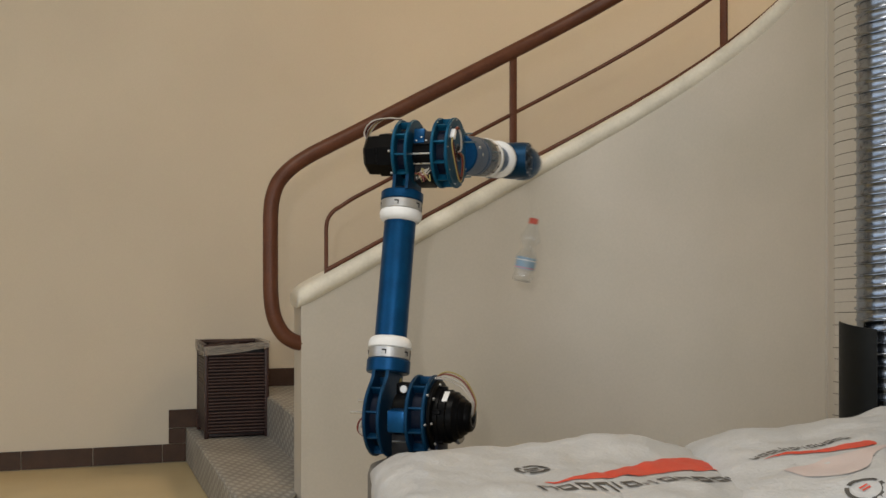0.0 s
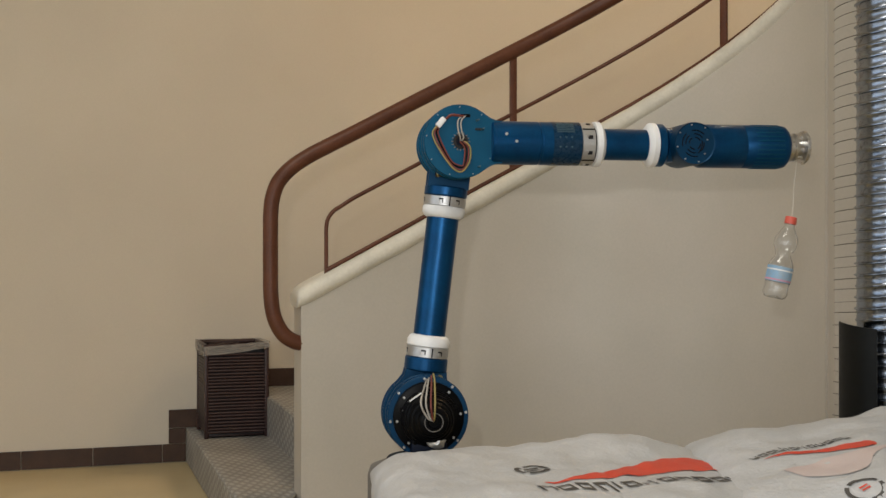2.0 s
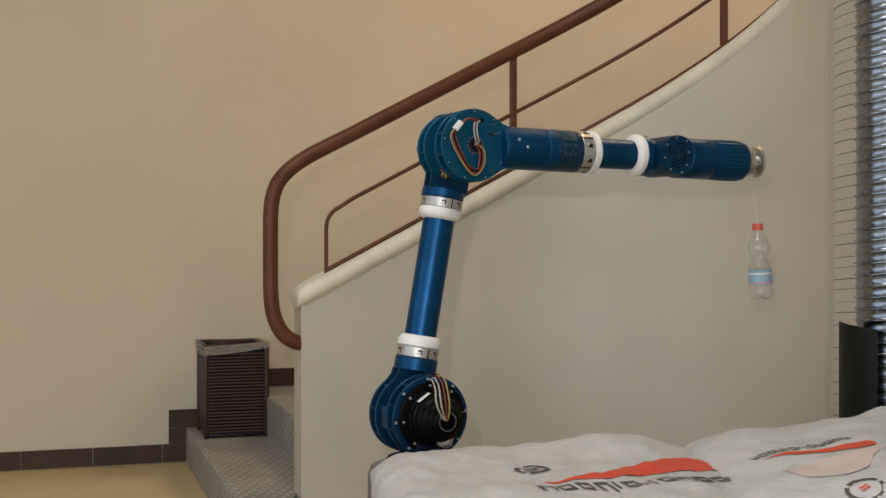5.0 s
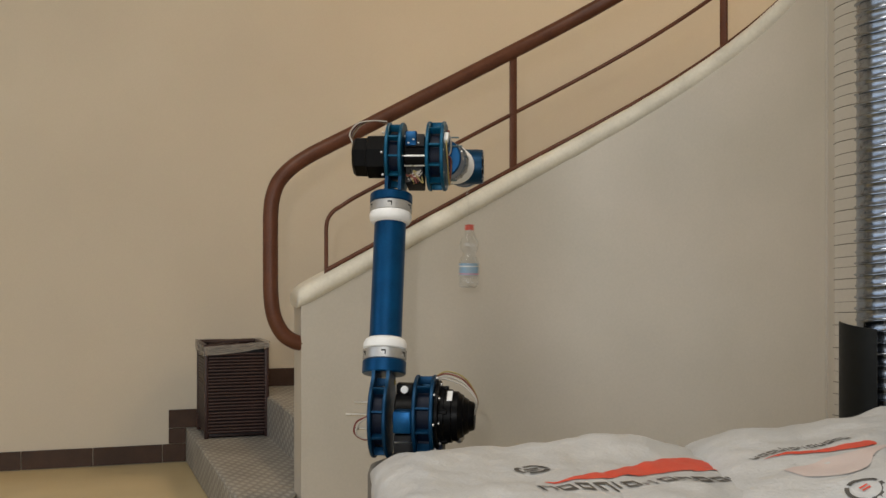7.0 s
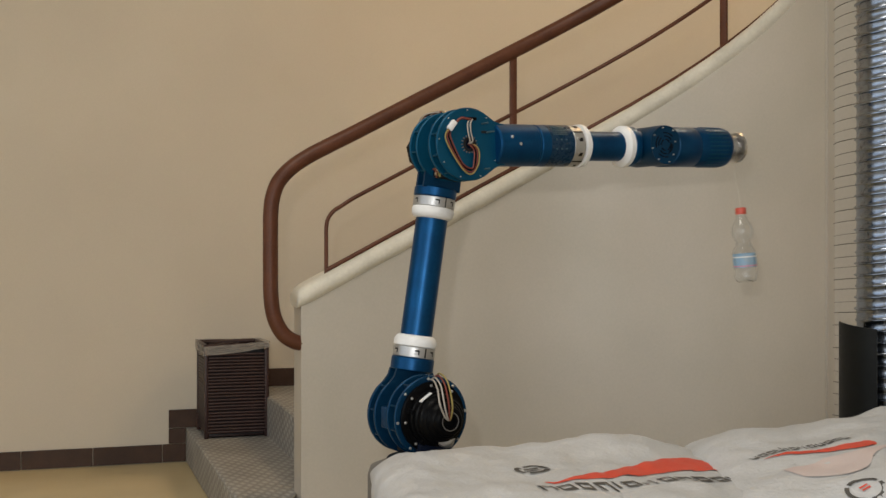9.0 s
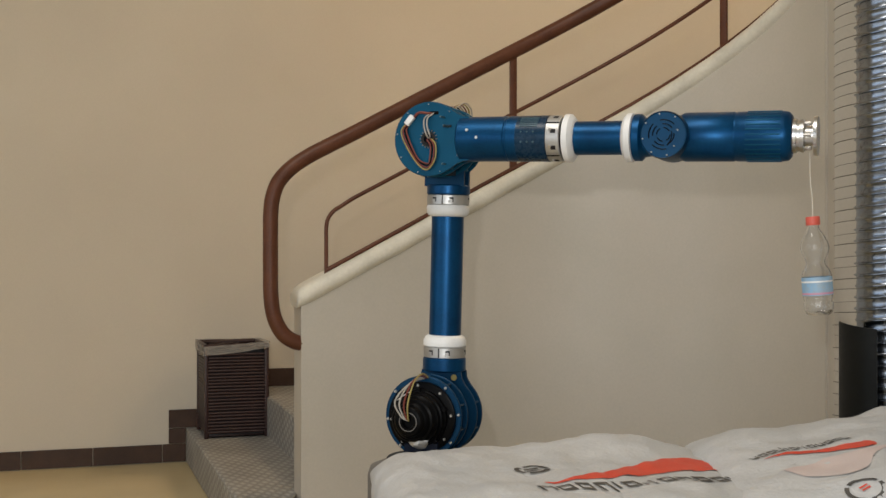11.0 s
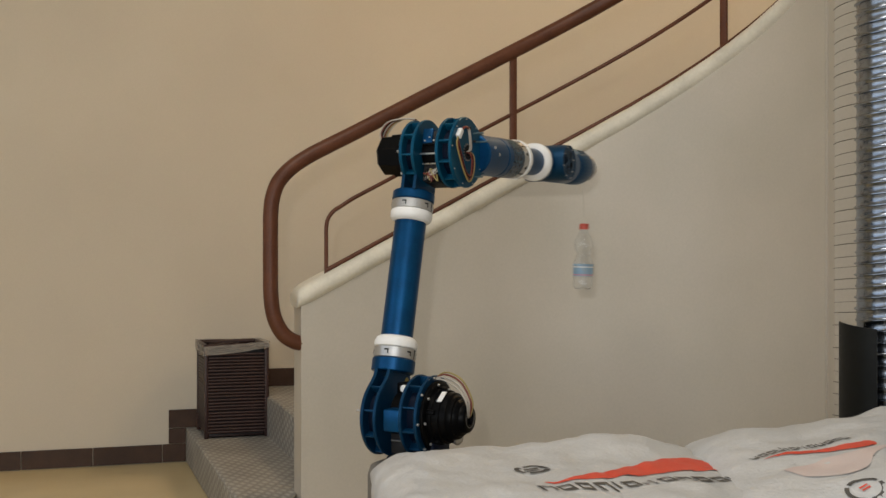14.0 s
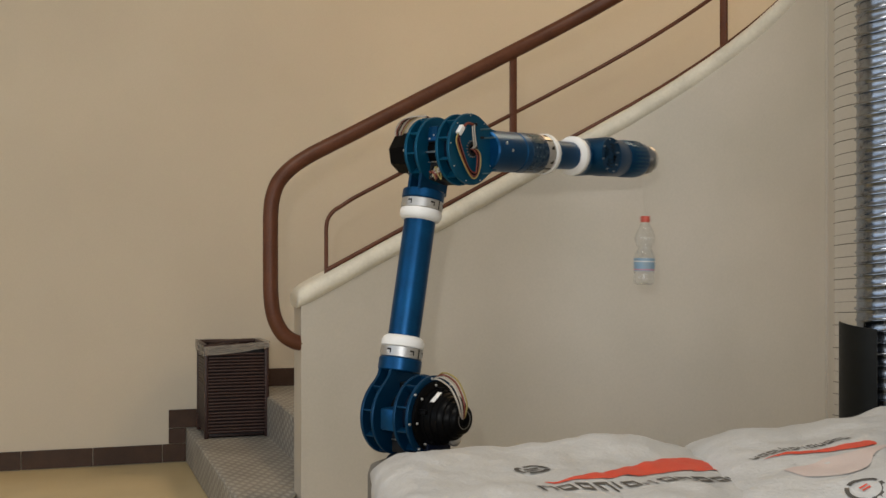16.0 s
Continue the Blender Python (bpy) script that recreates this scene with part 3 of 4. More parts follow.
def neck(parent, y, half, mat):
    """A plate that runs from a joint's disc into the collar beside it; half is its outline on one side."""
    bm = bmesh.new()
    out = half + [(-px, pz) for px, pz in half[::-1]]
    front, back = [[bm.verts.new((px, y + q, pz)) for px, pz in out] for q in (-0.0043, 0.0043)]
    bm.faces.new(front)
    bm.faces.new(back[::-1])
    for k in range(len(out)):
        bm.faces.new((front[k], front[(k + 1) % len(out)], back[(k + 1) % len(out)], back[k]))
    part("cheek", bm, mat, parent)


def build_robot():
    robot = tagged(empty("robot_arm"), "large blue jointed robot arm with white rings on a grey pedestal", "robot arm")
    ax, ay, az = AXIS
    # pedestal and base
    part("pedestal", lathe([(0.0, 0.20), (0.02, 0.20), (0.025, 0.15), (0.50, 0.147), (0.522, 0.140), (0.528, 0.125)], 48, "z", (ax, ay, 0)), M_GREYBASE, robot)
    # shoulder: turns on the pedestal; here +y is away from the motor
    sh = part("shoulder", lathe(bevelled(0.058, -0.03, 0.075), 48, "y"), M_BLACK, robot, "black shoulder actuator with stepped motor housing")
    part("turntable", lathe(bevelled(0.10, -0.127, -0.100, 0.004), 48, "z"), M_DKBLUE, sh)
    part("saddle", box((0.09, 0.085, 0.07), (0, 0.0, -0.075), 0.006), M_DKBLUE, sh)
    disc_pair(sh, 0.022, -0.020, 0.101, 0.03, M_NAVYSHADE)
    part("motor_flange", lathe([(-0.0255, 0.086), (-0.027, 0.088), (-0.034, 0.088), (-0.036, 0.084), (-0.036, 0.05)], 48, "y"), M_BLACK, sh)
    part("motor_housing", lathe([(-0.034, 0.070), (-0.046, 0.069), (-0.048, 0.066), (-0.064, 0.066), (-0.066, 0.062), (-0.080, 0.061), (-0.083, 0.056), (-0.092, 0.052), (-0.094, 0.047), (-0.104, 0.042), (-0.106, 0.038), (-0.117, 0.035), (-0.120, 0.031), (-0.120, 0.016), (-0.112, 0.014)], 48, "y"), M_BLACK, sh, "black stepped motor housing")
    for i in range(5):
        a = radians(20 + 72 * i)
        part("housing_lug", box((0.014, 0.022, 0.012), (0, 0, 0), 0.002), M_BLACK, sh, m=Matrix.Translation((0.067 * math.cos(a), -0.045, 0.067 * math.sin(a))) @ Matrix.Rotation(-a, 4, "Y"))
    part("shaft_ring", lathe([(-0.1175, 0.023), (-0.1205, 0.023), (-0.1205, 0.0212), (-0.1175, 0.0212)], 32, "y", cap=False), M_GREYBASE, sh)
    part("label_sticker", box((0.002, 0.013, 0.036), (0, 0, 0), 0.0004), M_WHITE, sh, m=Matrix.Translation((-0.0365, -0.061, 0.0541)) @ Matrix.Rotation(radians(-124), 4, "Y"))
    bm = lathe([(-0.066, 0.008), (-0.069, 0.013), (-0.078, 0.017), (-0.086, 0.014), (-0.091, 0.006)], 20, "y", (0.008, 0, -0.052))
    for v in bm.verts:
        v.co += 0.008 * noise.noise_vector(v.co * 60)
        v.co.x = 0.008 + (v.co.x - 0.008) * 1.5
    part("foil_wrap", bm, M_SILVER, sh, "crumpled grey foil wrapping")
    screws(sh, 0.0945, -0.026, 8, start=0.1)
    screws(sh, 0.079, -0.037, 8, r=0.0034, start=0.1)
    part("driver_board", box((0.09, 0.050, 0.05), (0.0, 0.052, -0.068), 0.003), M_DARK, sh)
    part("board_rail", tube([(-0.048, 0.032, -0.060), (-0.048, 0.074, -0.060)], 0.002, 6), M_STEEL, sh)
    part("bracket", box((0.05, 0.045, 0.055), (-0.068, 0.050, -0.005), 0.005), M_BLUE, sh, "bright blue bracket block")
    part("fan", box((0.04, 0.042, 0.034), (0.0, 0.053, 0.063), 0.003), M_BLACK, sh)
    part("fan_hub", lathe(bevelled(0.0095, 0.0, 0.006, 0.001), 24, "x", (-0.025, 0.053, 0.066)), M_WHITE, sh)
    for i, (m, q) in enumerate(((M_WIREW, -0.006), (M_WIREW, 0.0), (M_RED, 0.006), (M_YEL, 0.011))):
        part("cable", tube(bend([(0.004 + q, -0.015, 0.092), (-0.002 + q, -0.05, 0.098 + q), (-0.012 + 1.6 * q, -0.095, 0.082 + q), (-0.020 + 2 * q, -0.125, 0.045), (-0.010 + q, -0.122, 0.012), (0.0, -0.115, 0.002)], 6), 0.0022, 6), m, sh)
    for z in (0.03, 0.0, -0.035):
        part("pin", tube([(0.0, 0.13, z), (0.0, 0.204 if z == 0 else 0.182, z)], 0.0038, 8), M_STEEL, sh)
    part("cable", tube(bend([(0.0, 0.15, -0.005), (-0.004, 0.176, -0.018), (-0.004, 0.182, -0.045), (0, 0.16, -0.062), (0, 0.14, -0.06)], 6), 0.0025, 6), M_RED, sh)
    part("cable", tube(bend([(0.0, 0.15, -0.007), (-0.008, 0.170, -0.022), (-0.008, 0.176, -0.047), (0, 0.158, -0.060), (0, 0.14, -0.058)], 6), 0.0025, 6), M_WIREW, sh)

    # upper arm: z runs up the arm, its tube stands off the shoulder by OFF
    off = 0.112
    up = part("upper_arm", lathe([(0.188, 0.0413), (0.505, 0.0413)], 48, "z", (0, off, 0)), M_BLUE, robot, "bright blue tube")
    disc_pair(up, off + 0.018, off - 0.018, 0.100, 0.004, M_NAVYSHADE, (0, -0.006), 9)
    for y in (off + 0.018, off - 0.018):
        neck(up, y, [(-0.080, 0.052), (-0.066, 0.070), (-0.056, 0.086), (-0.053, 0.104)], M_NAVYSHADE)
    part("collar", lathe(bevelled(0.0555, 0.102, 0.1365), 48, "z", (0, off, 0)), M_BLUE, up)
    part("clamp", lathe(bevelled(0.0540, 0.137, 0.1640, 0.0015), 48, "z", (0, off, 0)), M_SILVER, up, "silver clamp band")
    part("ring", lathe([(0.1645, 0.053), (0.167, 0.0555), (0.180, 0.0555), (0.190, 0.050), (0.194, 0.0435)], 48, "z", (0, off, 0)), M_WHITE, up, "white plastic ring")
    part("ring", lathe([(0.497, 0.0435), (0.501, 0.050), (0.508, 0.0545), (0.521, 0.0555), (0.5265, 0.053)], 48, "z", (0, off, 0)), M_WHITE, up, "white plastic ring")
    part("clamp", lathe(bevelled(0.0545, 0.527, 0.552, 0.0015), 48, "z", (0, off, 0)), M_SILVER, up, "silver clamp band")
    part("collar", lathe(bevelled(0.0555, 0.5525, 0.578), 48, "z", (0, off, 0)), M_BLUE, up)
    for z in (0.1505, 0.5395):
        ring = Matrix.Translation((0, off, z))
        for a in (-85, 95):
            part("clamp_gap", box((0.003, 0.003, 0.024), (0.0533, 0, 0), 0), M_BLACK, up, m=ring @ Matrix.Rotation(radians(a), 4, "Z"))
        for a in (-109, -61, 5, 71, 119, 185):
            mm = ring @ Matrix.Rotation(radians(a), 4, "Z")
            part("clamp_notch", box((0.003, 0.012, 0.004), (0.0532, 0, 0.004), 0.0005), M_DARK, up, m=mm)
            part("clamp_notch", box((0.003, 0.003, 0.010), (0.0532, 0.0045, -0.001), 0.0005), M_DARK, up, m=mm)
            part("clamp_screw", lathe(bevelled(0.0026, 0.0525, 0.0552, 0.0008), 8, "x"), M_SILVER, up, m=mm @ Matrix.Translation((0, -0.005, -0.003)))
    part("paint_mark", lathe(bevelled(0.008, off - 0.0255, off - 0.0225, 0.001), 16, "y", (0.036, 0, 0.088)), M_YEL, up, "yellow paint mark")
    eo = off - 0.012
    disc_pair(up, eo + 0.019, eo - 0.016, 0.090, 0.004, M_TEAL, (0, UPPER), 10)
    for y in (eo + 0.019, eo - 0.016):
        neck(up, y, [(-0.0535, 0.574), (-0.0535, 0.598), (-0.0535, 0.618), (-0.058, 0.632)], M_NAVYSHADE)
    part("elbow_motor", lathe([(eo + 0.030, 0.060), (eo + 0.075, 0.060), (eo + 0.077, 0.055), (eo + 0.108, 0.054), (eo + 0.116, 0.046), (eo + 0.118, 0.02)], 8, "y", (0, 0, UPPER)), M_BLACK, up, "black elbow motor")
    screws(up, 0.078, eo + 0.031, 8, centre=(0, UPPER), start=0.2)
    part("gear_case", lathe(bevelled(0.050, eo - 0.080, eo - 0.022, 0.003), 40, "y", (0, 0, UPPER)), M_BLACK, up)
    part("driver_board", box((0.07, 0.045, 0.045), (0.0, eo - 0.05, UPPER - 0.062), 0.003), M_DARK, up)
    part("bracket", box((0.06, 0.03, 0.04), (-0.03, eo - 0.042, UPPER + 0.03), 0.003), M_BLUE, up)
    part("board_rail", tube([(-0.04, eo - 0.025, UPPER - 0.04), (-0.04, eo - 0.078, UPPER - 0.04)], 0.002, 6), M_STEEL, up)
    for px, pz in ((-0.050, -0.016), (-0.030, 0.046)):
        part("standoff", tube([(px, eo - 0.020, UPPER + pz), (px, eo - 0.082, UPPER + pz)], 0.0026, 8), M_STEEL, up)
    part("encoder_board", box((0.012, 0.05, 0.034), (-0.050, eo - 0.052, UPPER + 0.026), 0.002), M_DARK, up)
    for k in range(3):
        part("plug", box((0.008, 0.005, 0.004), (-0.058, eo - 0.036 - 0.013 * k, UPPER + 0.016 + 0.009 * (k % 2)), 0.001), M_SILVER, up)
    random.seed(12)
    for k in range(10):
        m = (M_RED, M_WIREW, M_YEL, M_BLACK)[k % 4]
        a = [(-0.036 + random.uniform(-0.004, 0.004), eo - 0.03 - random.uniform(0, 0.045), UPPER - 0.05 - random.uniform(0, 0.04)) for _ in range(4)]
        part("cable", tube(bend(a, 5), 0.0016, 5), m, up)
    for k, m in enumerate((M_WIREW, M_RED, M_BLACK, M_WIREW, M_RED, M_YEL, M_WIREW)):
        q = 0.006 * (k - 3)
        part("cable", tube(bend([(q, eo + 0.118, UPPER + 0.03), (q, eo + 0.128, UPPER + 0.06), (q * 1.2, eo + 0.108, UPPER + 0.092 + 0.3 * q), (q, eo + 0.07, UPPER + 0.103 + 0.4 * q), (q * 0.6, eo + 0.03, UPPER + 0.096)], 6), 0.002, 6), m, up)

    # forearm: x runs along it, -y towards the cable side
    y0 = -FORE_OFF
    fo = part("forearm", lathe([(0.078, 0.050), (0.082, 0.0545), (0.198, 0.0545), (0.200, 0.0525), (0.204, 0.0525), (0.206, 0.0545), (0.300, 0.0545)], 48, "x", (0, y0, 0)), M_BLUE, robot, "dark blue forearm housing")
    disc_pair(fo, y0 + 0.020, y0 - 0.018, 0.092, 0.014, M_TEAL, ribs=10)
    for y in (y0 + 0.020, y0 - 0.018):
        bm = bmesh.new()
        out = [(0.03, 0.0868), (0.055, 0.0735), (0.075, 0.060), (0.092, 0.0535), (0.105, 0.052), (0.105, -0.052), (0.092, -0.0535), (0.075, -0.060), (0.055, -0.0735), (0.03, -0.0868)]
        front, back = [[bm.verts.new((px, y + q, pz)) for px, pz in out] for q in (-0.0042, 0.0042)]
        bm.faces.new(front)
        bm.faces.new(back[::-1])
        for k in range(len(out)):
            bm.faces.new((front[k], front[(k + 1) % len(out)], back[(k + 1) % len(out)], back[k]))
        part("cheek", bm, M_TEAL, fo)
    part("hub", lathe([(y0 - 0.027, 0.019), (y0 - 0.027, 0.012), (y0 - 0.016, 0.012), (y0 - 0.016, 0.019)], 20, "y", cap=False), M_DARK, fo, "dark toothed hub with a cable hole")
    for i in range(16):
        a = 2 * math.pi * i / 16
        part("hub_tooth", box((0.004, 0.003, 0.002), (0, 0, 0), 0), M_GREYBASE, fo, m=Matrix.Translation((0.021 * math.cos(a), y0 - 0.0245, 0.021 * math.sin(a))) @ Matrix.Rotation(-a, 4, "Y"))
    yf = y0 - 0.027
    for m, q in ((M_RED, 0.0), (M_YEL, 0.005), (M_BLACK, -0.005), (M_RED, -0.009)):
        part("cable", tube(bend([(-0.055, yf, 0.038 + q), (-0.066 - q, yf - 0.003, 0.018), (-0.050 - q, yf - 0.004, -0.020), (-0.022, yf - 0.004, -0.060 - q), (0.002, yf - 0.004, -0.070 - q), (0.016 + q, yf - 0.005, -0.050), (0.018 + q, yf - 0.006, -0.018), (0.008 + q, yf - 0.004, -0.003), (0, yf + 0.008, 0)], 6), 0.0019, 6), m, fo)
    for q in (0.0, 0.008):
        part("cable", tube(bend([(0.005 + q, yf + 0.004, 0.064), (-0.008 + q, yf - 0.006, 0.050), (-0.008 + q, yf - 0.008, 0.028), (-0.002 + q, yf - 0.005, 0.008), (0, yf + 0.006, 0.0)], 6), 0.0019, 6), M_WIREW, fo)
    part("cable", tube(bend([(-0.04, yf, 0.052), (-0.025, yf - 0.003, 0.064), (-0.005, yf - 0.002, 0.063), (0.008, yf + 0.004, 0.062)], 6), 0.0032, 6), M_RED, fo)
    part("connector", box((0.027, 0.013, 0.014), (0, 0, 0), 0.002), M_WHITE, fo, "white cable connector", m=Matrix.Translation((-0.050, yf, 0.046)) @ Matrix.Rotation(radians(-50), 4, "Y"))
    for px, pz, reach in ((0.040, 0.052, 0.052), (0.052, 0.030, 0.060), (0.045, -0.062, 0.046)):
        part("standoff", tube([(px, y0 - 0.02, pz), (px, y0 - reach, pz)], 0.0022, 8), M_FIN, fo)
    screws(fo, 0.0855, y0 - 0.0225, 9, r=0.0015, start=0.9)
    part("cable_slot", box((0.024, 0.004, 0.008), (0.012, y0 - 0.023, 0.064), 0.0015), M_BLACK, fo)
    part("slot", box((0.022, 0.003, 0.006), (0.048, y0 - 0.0235, 0.031), 0.001), M_DARK, fo)
    for px, pz in ((0.11, 0.018), (0.135, 0.0)):
        part("screw", lathe(bevelled(0.004, -0.0025, 0.0025, 0.0008), 10, "y", (px, y0 - 0.0535, pz)), M_STEEL, fo)
    for i in range(3):
        for j in (-0.012, 0.012):
            part("screw", lathe(bevelled(0.0024, -0.002, 0.002, 0.0006), 8, "y", (0.232 + 0.015 * i, y0 - 0.0535, j)), M_FIN, fo)
    for i in range(6):
        part("heat_fin", box((0.045, 0.004, 0.0022), (0.248, 0, 0), 0.0005), M_FIN, fo, m=Matrix.Translation((0, y0, 0)) @ Matrix.Rotation(radians(-28 - 6 * i), 4, "X") @ Matrix.Translation((0, -0.0545, 0)))
    part("smoked_band", lathe([(0.216, 0.0535), (0.217, 0.0551), (0.2895, 0.0551), (0.290, 0.0535)], 48, "x", (0, y0, 0), cap=False), M_SMOKE, fo, "dark smoked electronics cover")
    part("clamp", lathe(bevelled(0.0545, 0.2905, 0.324, 0.0015), 48, "x", (0, y0, 0)), M_SILVER, fo, "silver clamp band")
    for a in (-38, 52, 142, 232):
        m = Matrix.Translation((0, y0, 0)) @ Matrix.Rotation(radians(a), 4, "X")
        part("clamp_gap", box((0.031, 0.003, 0.0035), (0.3072, -0.054, 0), 0), M_BLACK, fo, m=m)
        for q in (-24, 24):
            mm = m @ Matrix.Rotation(radians(q), 4, "X")
            part("clamp_notch", box((0.012, 0.003, 0.010), (0.310, -0.0538, 0), 0.0005), M_DARK, fo, m=mm)
            part("clamp_screw", lathe(bevelled(0.0034, -0.0570, -0.0530, 0.0008), 8, "y"), M_STEEL, fo, m=mm @ Matrix.Translation((0.303, 0, 0.004)))
    part("gap", lathe([(0.32, 0.048), (0.333, 0.048)], 40, "x", (0, y0, 0)), M_BLACK, fo)
    part("ring", lathe([(0.328, 0.050), (0.330, 0.0570), (0.343, 0.0570), (0.351, 0.0475), (0.354, 0.0415)], 48, "x", (0, y0, 0)), M_WHITE, fo, "white plastic ring")
    part("tube", lathe([(0.34, 0.0398), (0.475, 0.0398)], 48, "x", (0, y0, 0)), M_BLUE, fo, "bright blue tube")
    part("ring", lathe([(0.467, 0.0415), (0.470, 0.049), (0.477, 0.0565), (0.490, 0.0565), (0.492, 0.052)], 48, "x", (0, y0, 0)), M_WHITE, fo, "white plastic ring")
    part("collar", lathe([(0.4925, 0.052), (0.495, 0.0545), (0.510, 0.0545), (0.518, 0.046), (0.545, 0.042)], 48, "x", (0, y0, 0)), M_BLUE, fo)
    part("wrist_joint", lathe([(y0 - 0.075, 0.050), (y0 - 0.077, 0.0525), (y0 - 0.060, 0.0545), (y0 + 0.050, 0.0545), (y0 + 0.060, 0.0525), (y0 + 0.058, 0.050)], 48, "y", (0.573, 0, 0)), M_NAVYSHADE, fo, "round navy blue wrist joint")
    for rr in (0.015, 0.024, 0.033):
        for k in range(4):
            a0 = 1.57 * k + 0.3 + 14 * rr
            arc = [(0.573 + rr * math.cos(a0 + 0.13 * q), y0 - 0.0755, rr * math.sin(a0 + 0.13 * q)) for q in range(9)]
            part("wrist_vent", tube(arc, 0.0014, 6), M_BLACK, fo)
    screws(fo, 0.047, y0 - 0.0765, 8, r=0.0018, centre=(0.573, 0), start=0.2)
    part("wrist_housing", lathe([(0.592, 0.042), (0.608, 0.048), (0.624, 0.0560), (0.734, 0.0560), (0.736, 0.0545), (0.739, 0.0545), (0.741, 0.0560), (0.842, 0.0560), (0.852, 0.054), (0.859, 0.046)], 48, "x", (0, y0, 0)), M_BLUE, fo, "ribbed blue wrist housing")
    for i in range(30):
        q = 2 * math.pi * i / 30
        part("housing_rib", box((0.075, 0.006, 0.0035), (0.800, 0, 0), 0.0008), M_TEAL, fo, m=Matrix.Translation((0, y0, 0)) @ Matrix.Rotation(q, 4, "X") @ Matrix.Translation((0, -0.0542, 0)))
    # the middle section, from the smoked cover to the wrist, sits 14 mm further out
    for piece in fo.children:
        mid = piece.matrix_basis @ (sum((v.co for v in piece.data.vertices), Vector()) / len(piece.data.vertices))
        if 0.2 < mid.x < 0.6:
            piece.matrix_basis = Matrix.Translation((0.014, 0, 0)) @ piece.matrix_basis
    part("flange", lathe([(0.859, 0.036), (0.861, 0.038), (0.868, 0.038), (0.869, 0.034), (0.876, 0.034), (0.877, 0.037), (0.884, 0.037), (0.886, 0.022), (0.904, 0.022), (0.905, 0.043), (0.912, 0.044), (0.914, 0.042)], 40, "x", (0, y0, 0)), M_STEEL, fo, "polished steel tool flange")
    for i in range(6):
        q = 2 * math.pi * i / 6
        part("flange_bolt", lathe(bevelled(0.004, 0.884, 0.900, 0.001), 8, "x", (0, y0 + 0.031 * math.cos(q), 0.031 * math.sin(q))), M_STEEL, fo)
    return robot, sh, up, fo


def build_bottle():
    """A small water bottle; its origin is the top of the cap."""
    prof = [(-0.0165, 0.0122), (-0.024, 0.0122), (-0.030, 0.0140), (-0.042, 0.0215), (-0.056, 0.0285), (-0.068, 0.0305), (-0.080, 0.0288), (-0.092, 0.0225), (-0.099, 0.0195), (-0.106, 0.0208), (-0.116, 0.0270), (-0.126, 0.0310), (-0.132, 0.0318), (-0.171, 0.0318), (-0.178, 0.0312), (-0.184, 0.0298), (-0.190, 0.0312), (-0.203, 0.0312), (-0.211, 0.0275), (-0.2145, 0.022), (-0.209, 0.004)]
    prof += [(z + 0.0008 if r > 0.02 and z < -0.205 else z, max(0.003, r - 0.0008)) for z, r in prof[::-1]]
    prof[len(prof) // 2] = (-0.2082, 0.004)
    b = tagged(obj("water_bottle", lathe(prof + prof[:1], 40, cap=False), M_PET), "clear plastic water bottle with red cap hanging on string", "bottle")
    part("cap", lathe([(-0.019, 0.0148), (-0.018, 0.0152), (-0.002, 0.0150), (0.0, 0.0135)], 24), M_CAPRED, b, "red screw cap")
    part("label", lathe([(-0.132, 0.0322), (-0.1325, 0.0326), (-0.1715, 0.0326), (-0.172, 0.0322)], 40, cap=False), M_LABEL, b, "pale blue paper label")
    part("label_stripe", lathe([(-0.1655, 0.0329), (-0.1695, 0.0329)], 40, cap=False), M_PINK, b)
    part("label_panel", lathe([(-0.140, 0.0329), (-0.1435, 0.0329)], 40, cap=False), M_WHITE, b)
    s = tagged(obj("string", tube(bend([(0, 0, -0.012), (0.001, 0, 0.04), (-0.001, 0.001, 0.08), (0, 0, STRING)], 4), 0.0012, 5), M_STRING), "thin pale string tied to the flange", "string")
    return b, s


STRING = 0.145


robot, shoulder, upper_arm, forearm = build_robot()
bottle, string = build_bottle()
build_setting()
build_steps()
build_railing()
build_basket()
build_sacks()
build_duct()
build_skirting()

# joint angles of the arm in degrees: turn on the pedestal, lean of the upper arm, lift of the forearm
TIMES = [0, 0.5, 1, 1.5, 2, 2.5, 3, 3.25, 3.5, 4, 4.5, 5, 5.5, 6, 6.5, 7, 7.25, 7.5, 8, 8.5, 9, 9.5, 10, 10.5, 10.9, 11.2, 11.5, 12, 12.5, 13, 13.5, 14, 14.5, 15, 15.5, 16]
YAW = [72.6, 54.2, 37.7, 23.9, 9, -3.8, -18.8, -21.8, -21.2, -6, 9.8, 25.6, 41, 55.5, 69, 84, 84.8, 80.4, 60.1, 44.8, 29.1, 15.2, 1.8, -11, -20.2, -21.5, -11.2, 2.4, 18.1, 33.3, 47.8, 62.5, 79, 84.5, 69.2, 50.1]
LEAN = [13.8, 11.3, 9.2, 8.3, 6.7, 4.6, 1.8, 1.3, 1.4, 5.4, 8, 10, 12, 14, 15.5, 15.8, 15.8, 15.5, 13.8, 12.3, 8.7, 7.5, 5.8, 3.5, 1.7, 1.5, 3.5, 7, 9.5, 10.9, 13.3, 13.8, 15, 15.8, 13.4, 11.9]
LIFT = [2.2, 1.6, 2.4, 1.2, -0.1, -0.5, -1.2, -1.2, -1.0, -1.6, -1.6, -0.8, 0.3, 1.2, 1.8, 1.2, 1.3, 1.8, 2.6, 1.8, 1.9, 0.5, -0.4, -1.0, -1.4, -1.3, -1.2, -2.1, -1.4, 0, 0.9, 0.9, 0.9, 1.5, 1.9, 1.6]


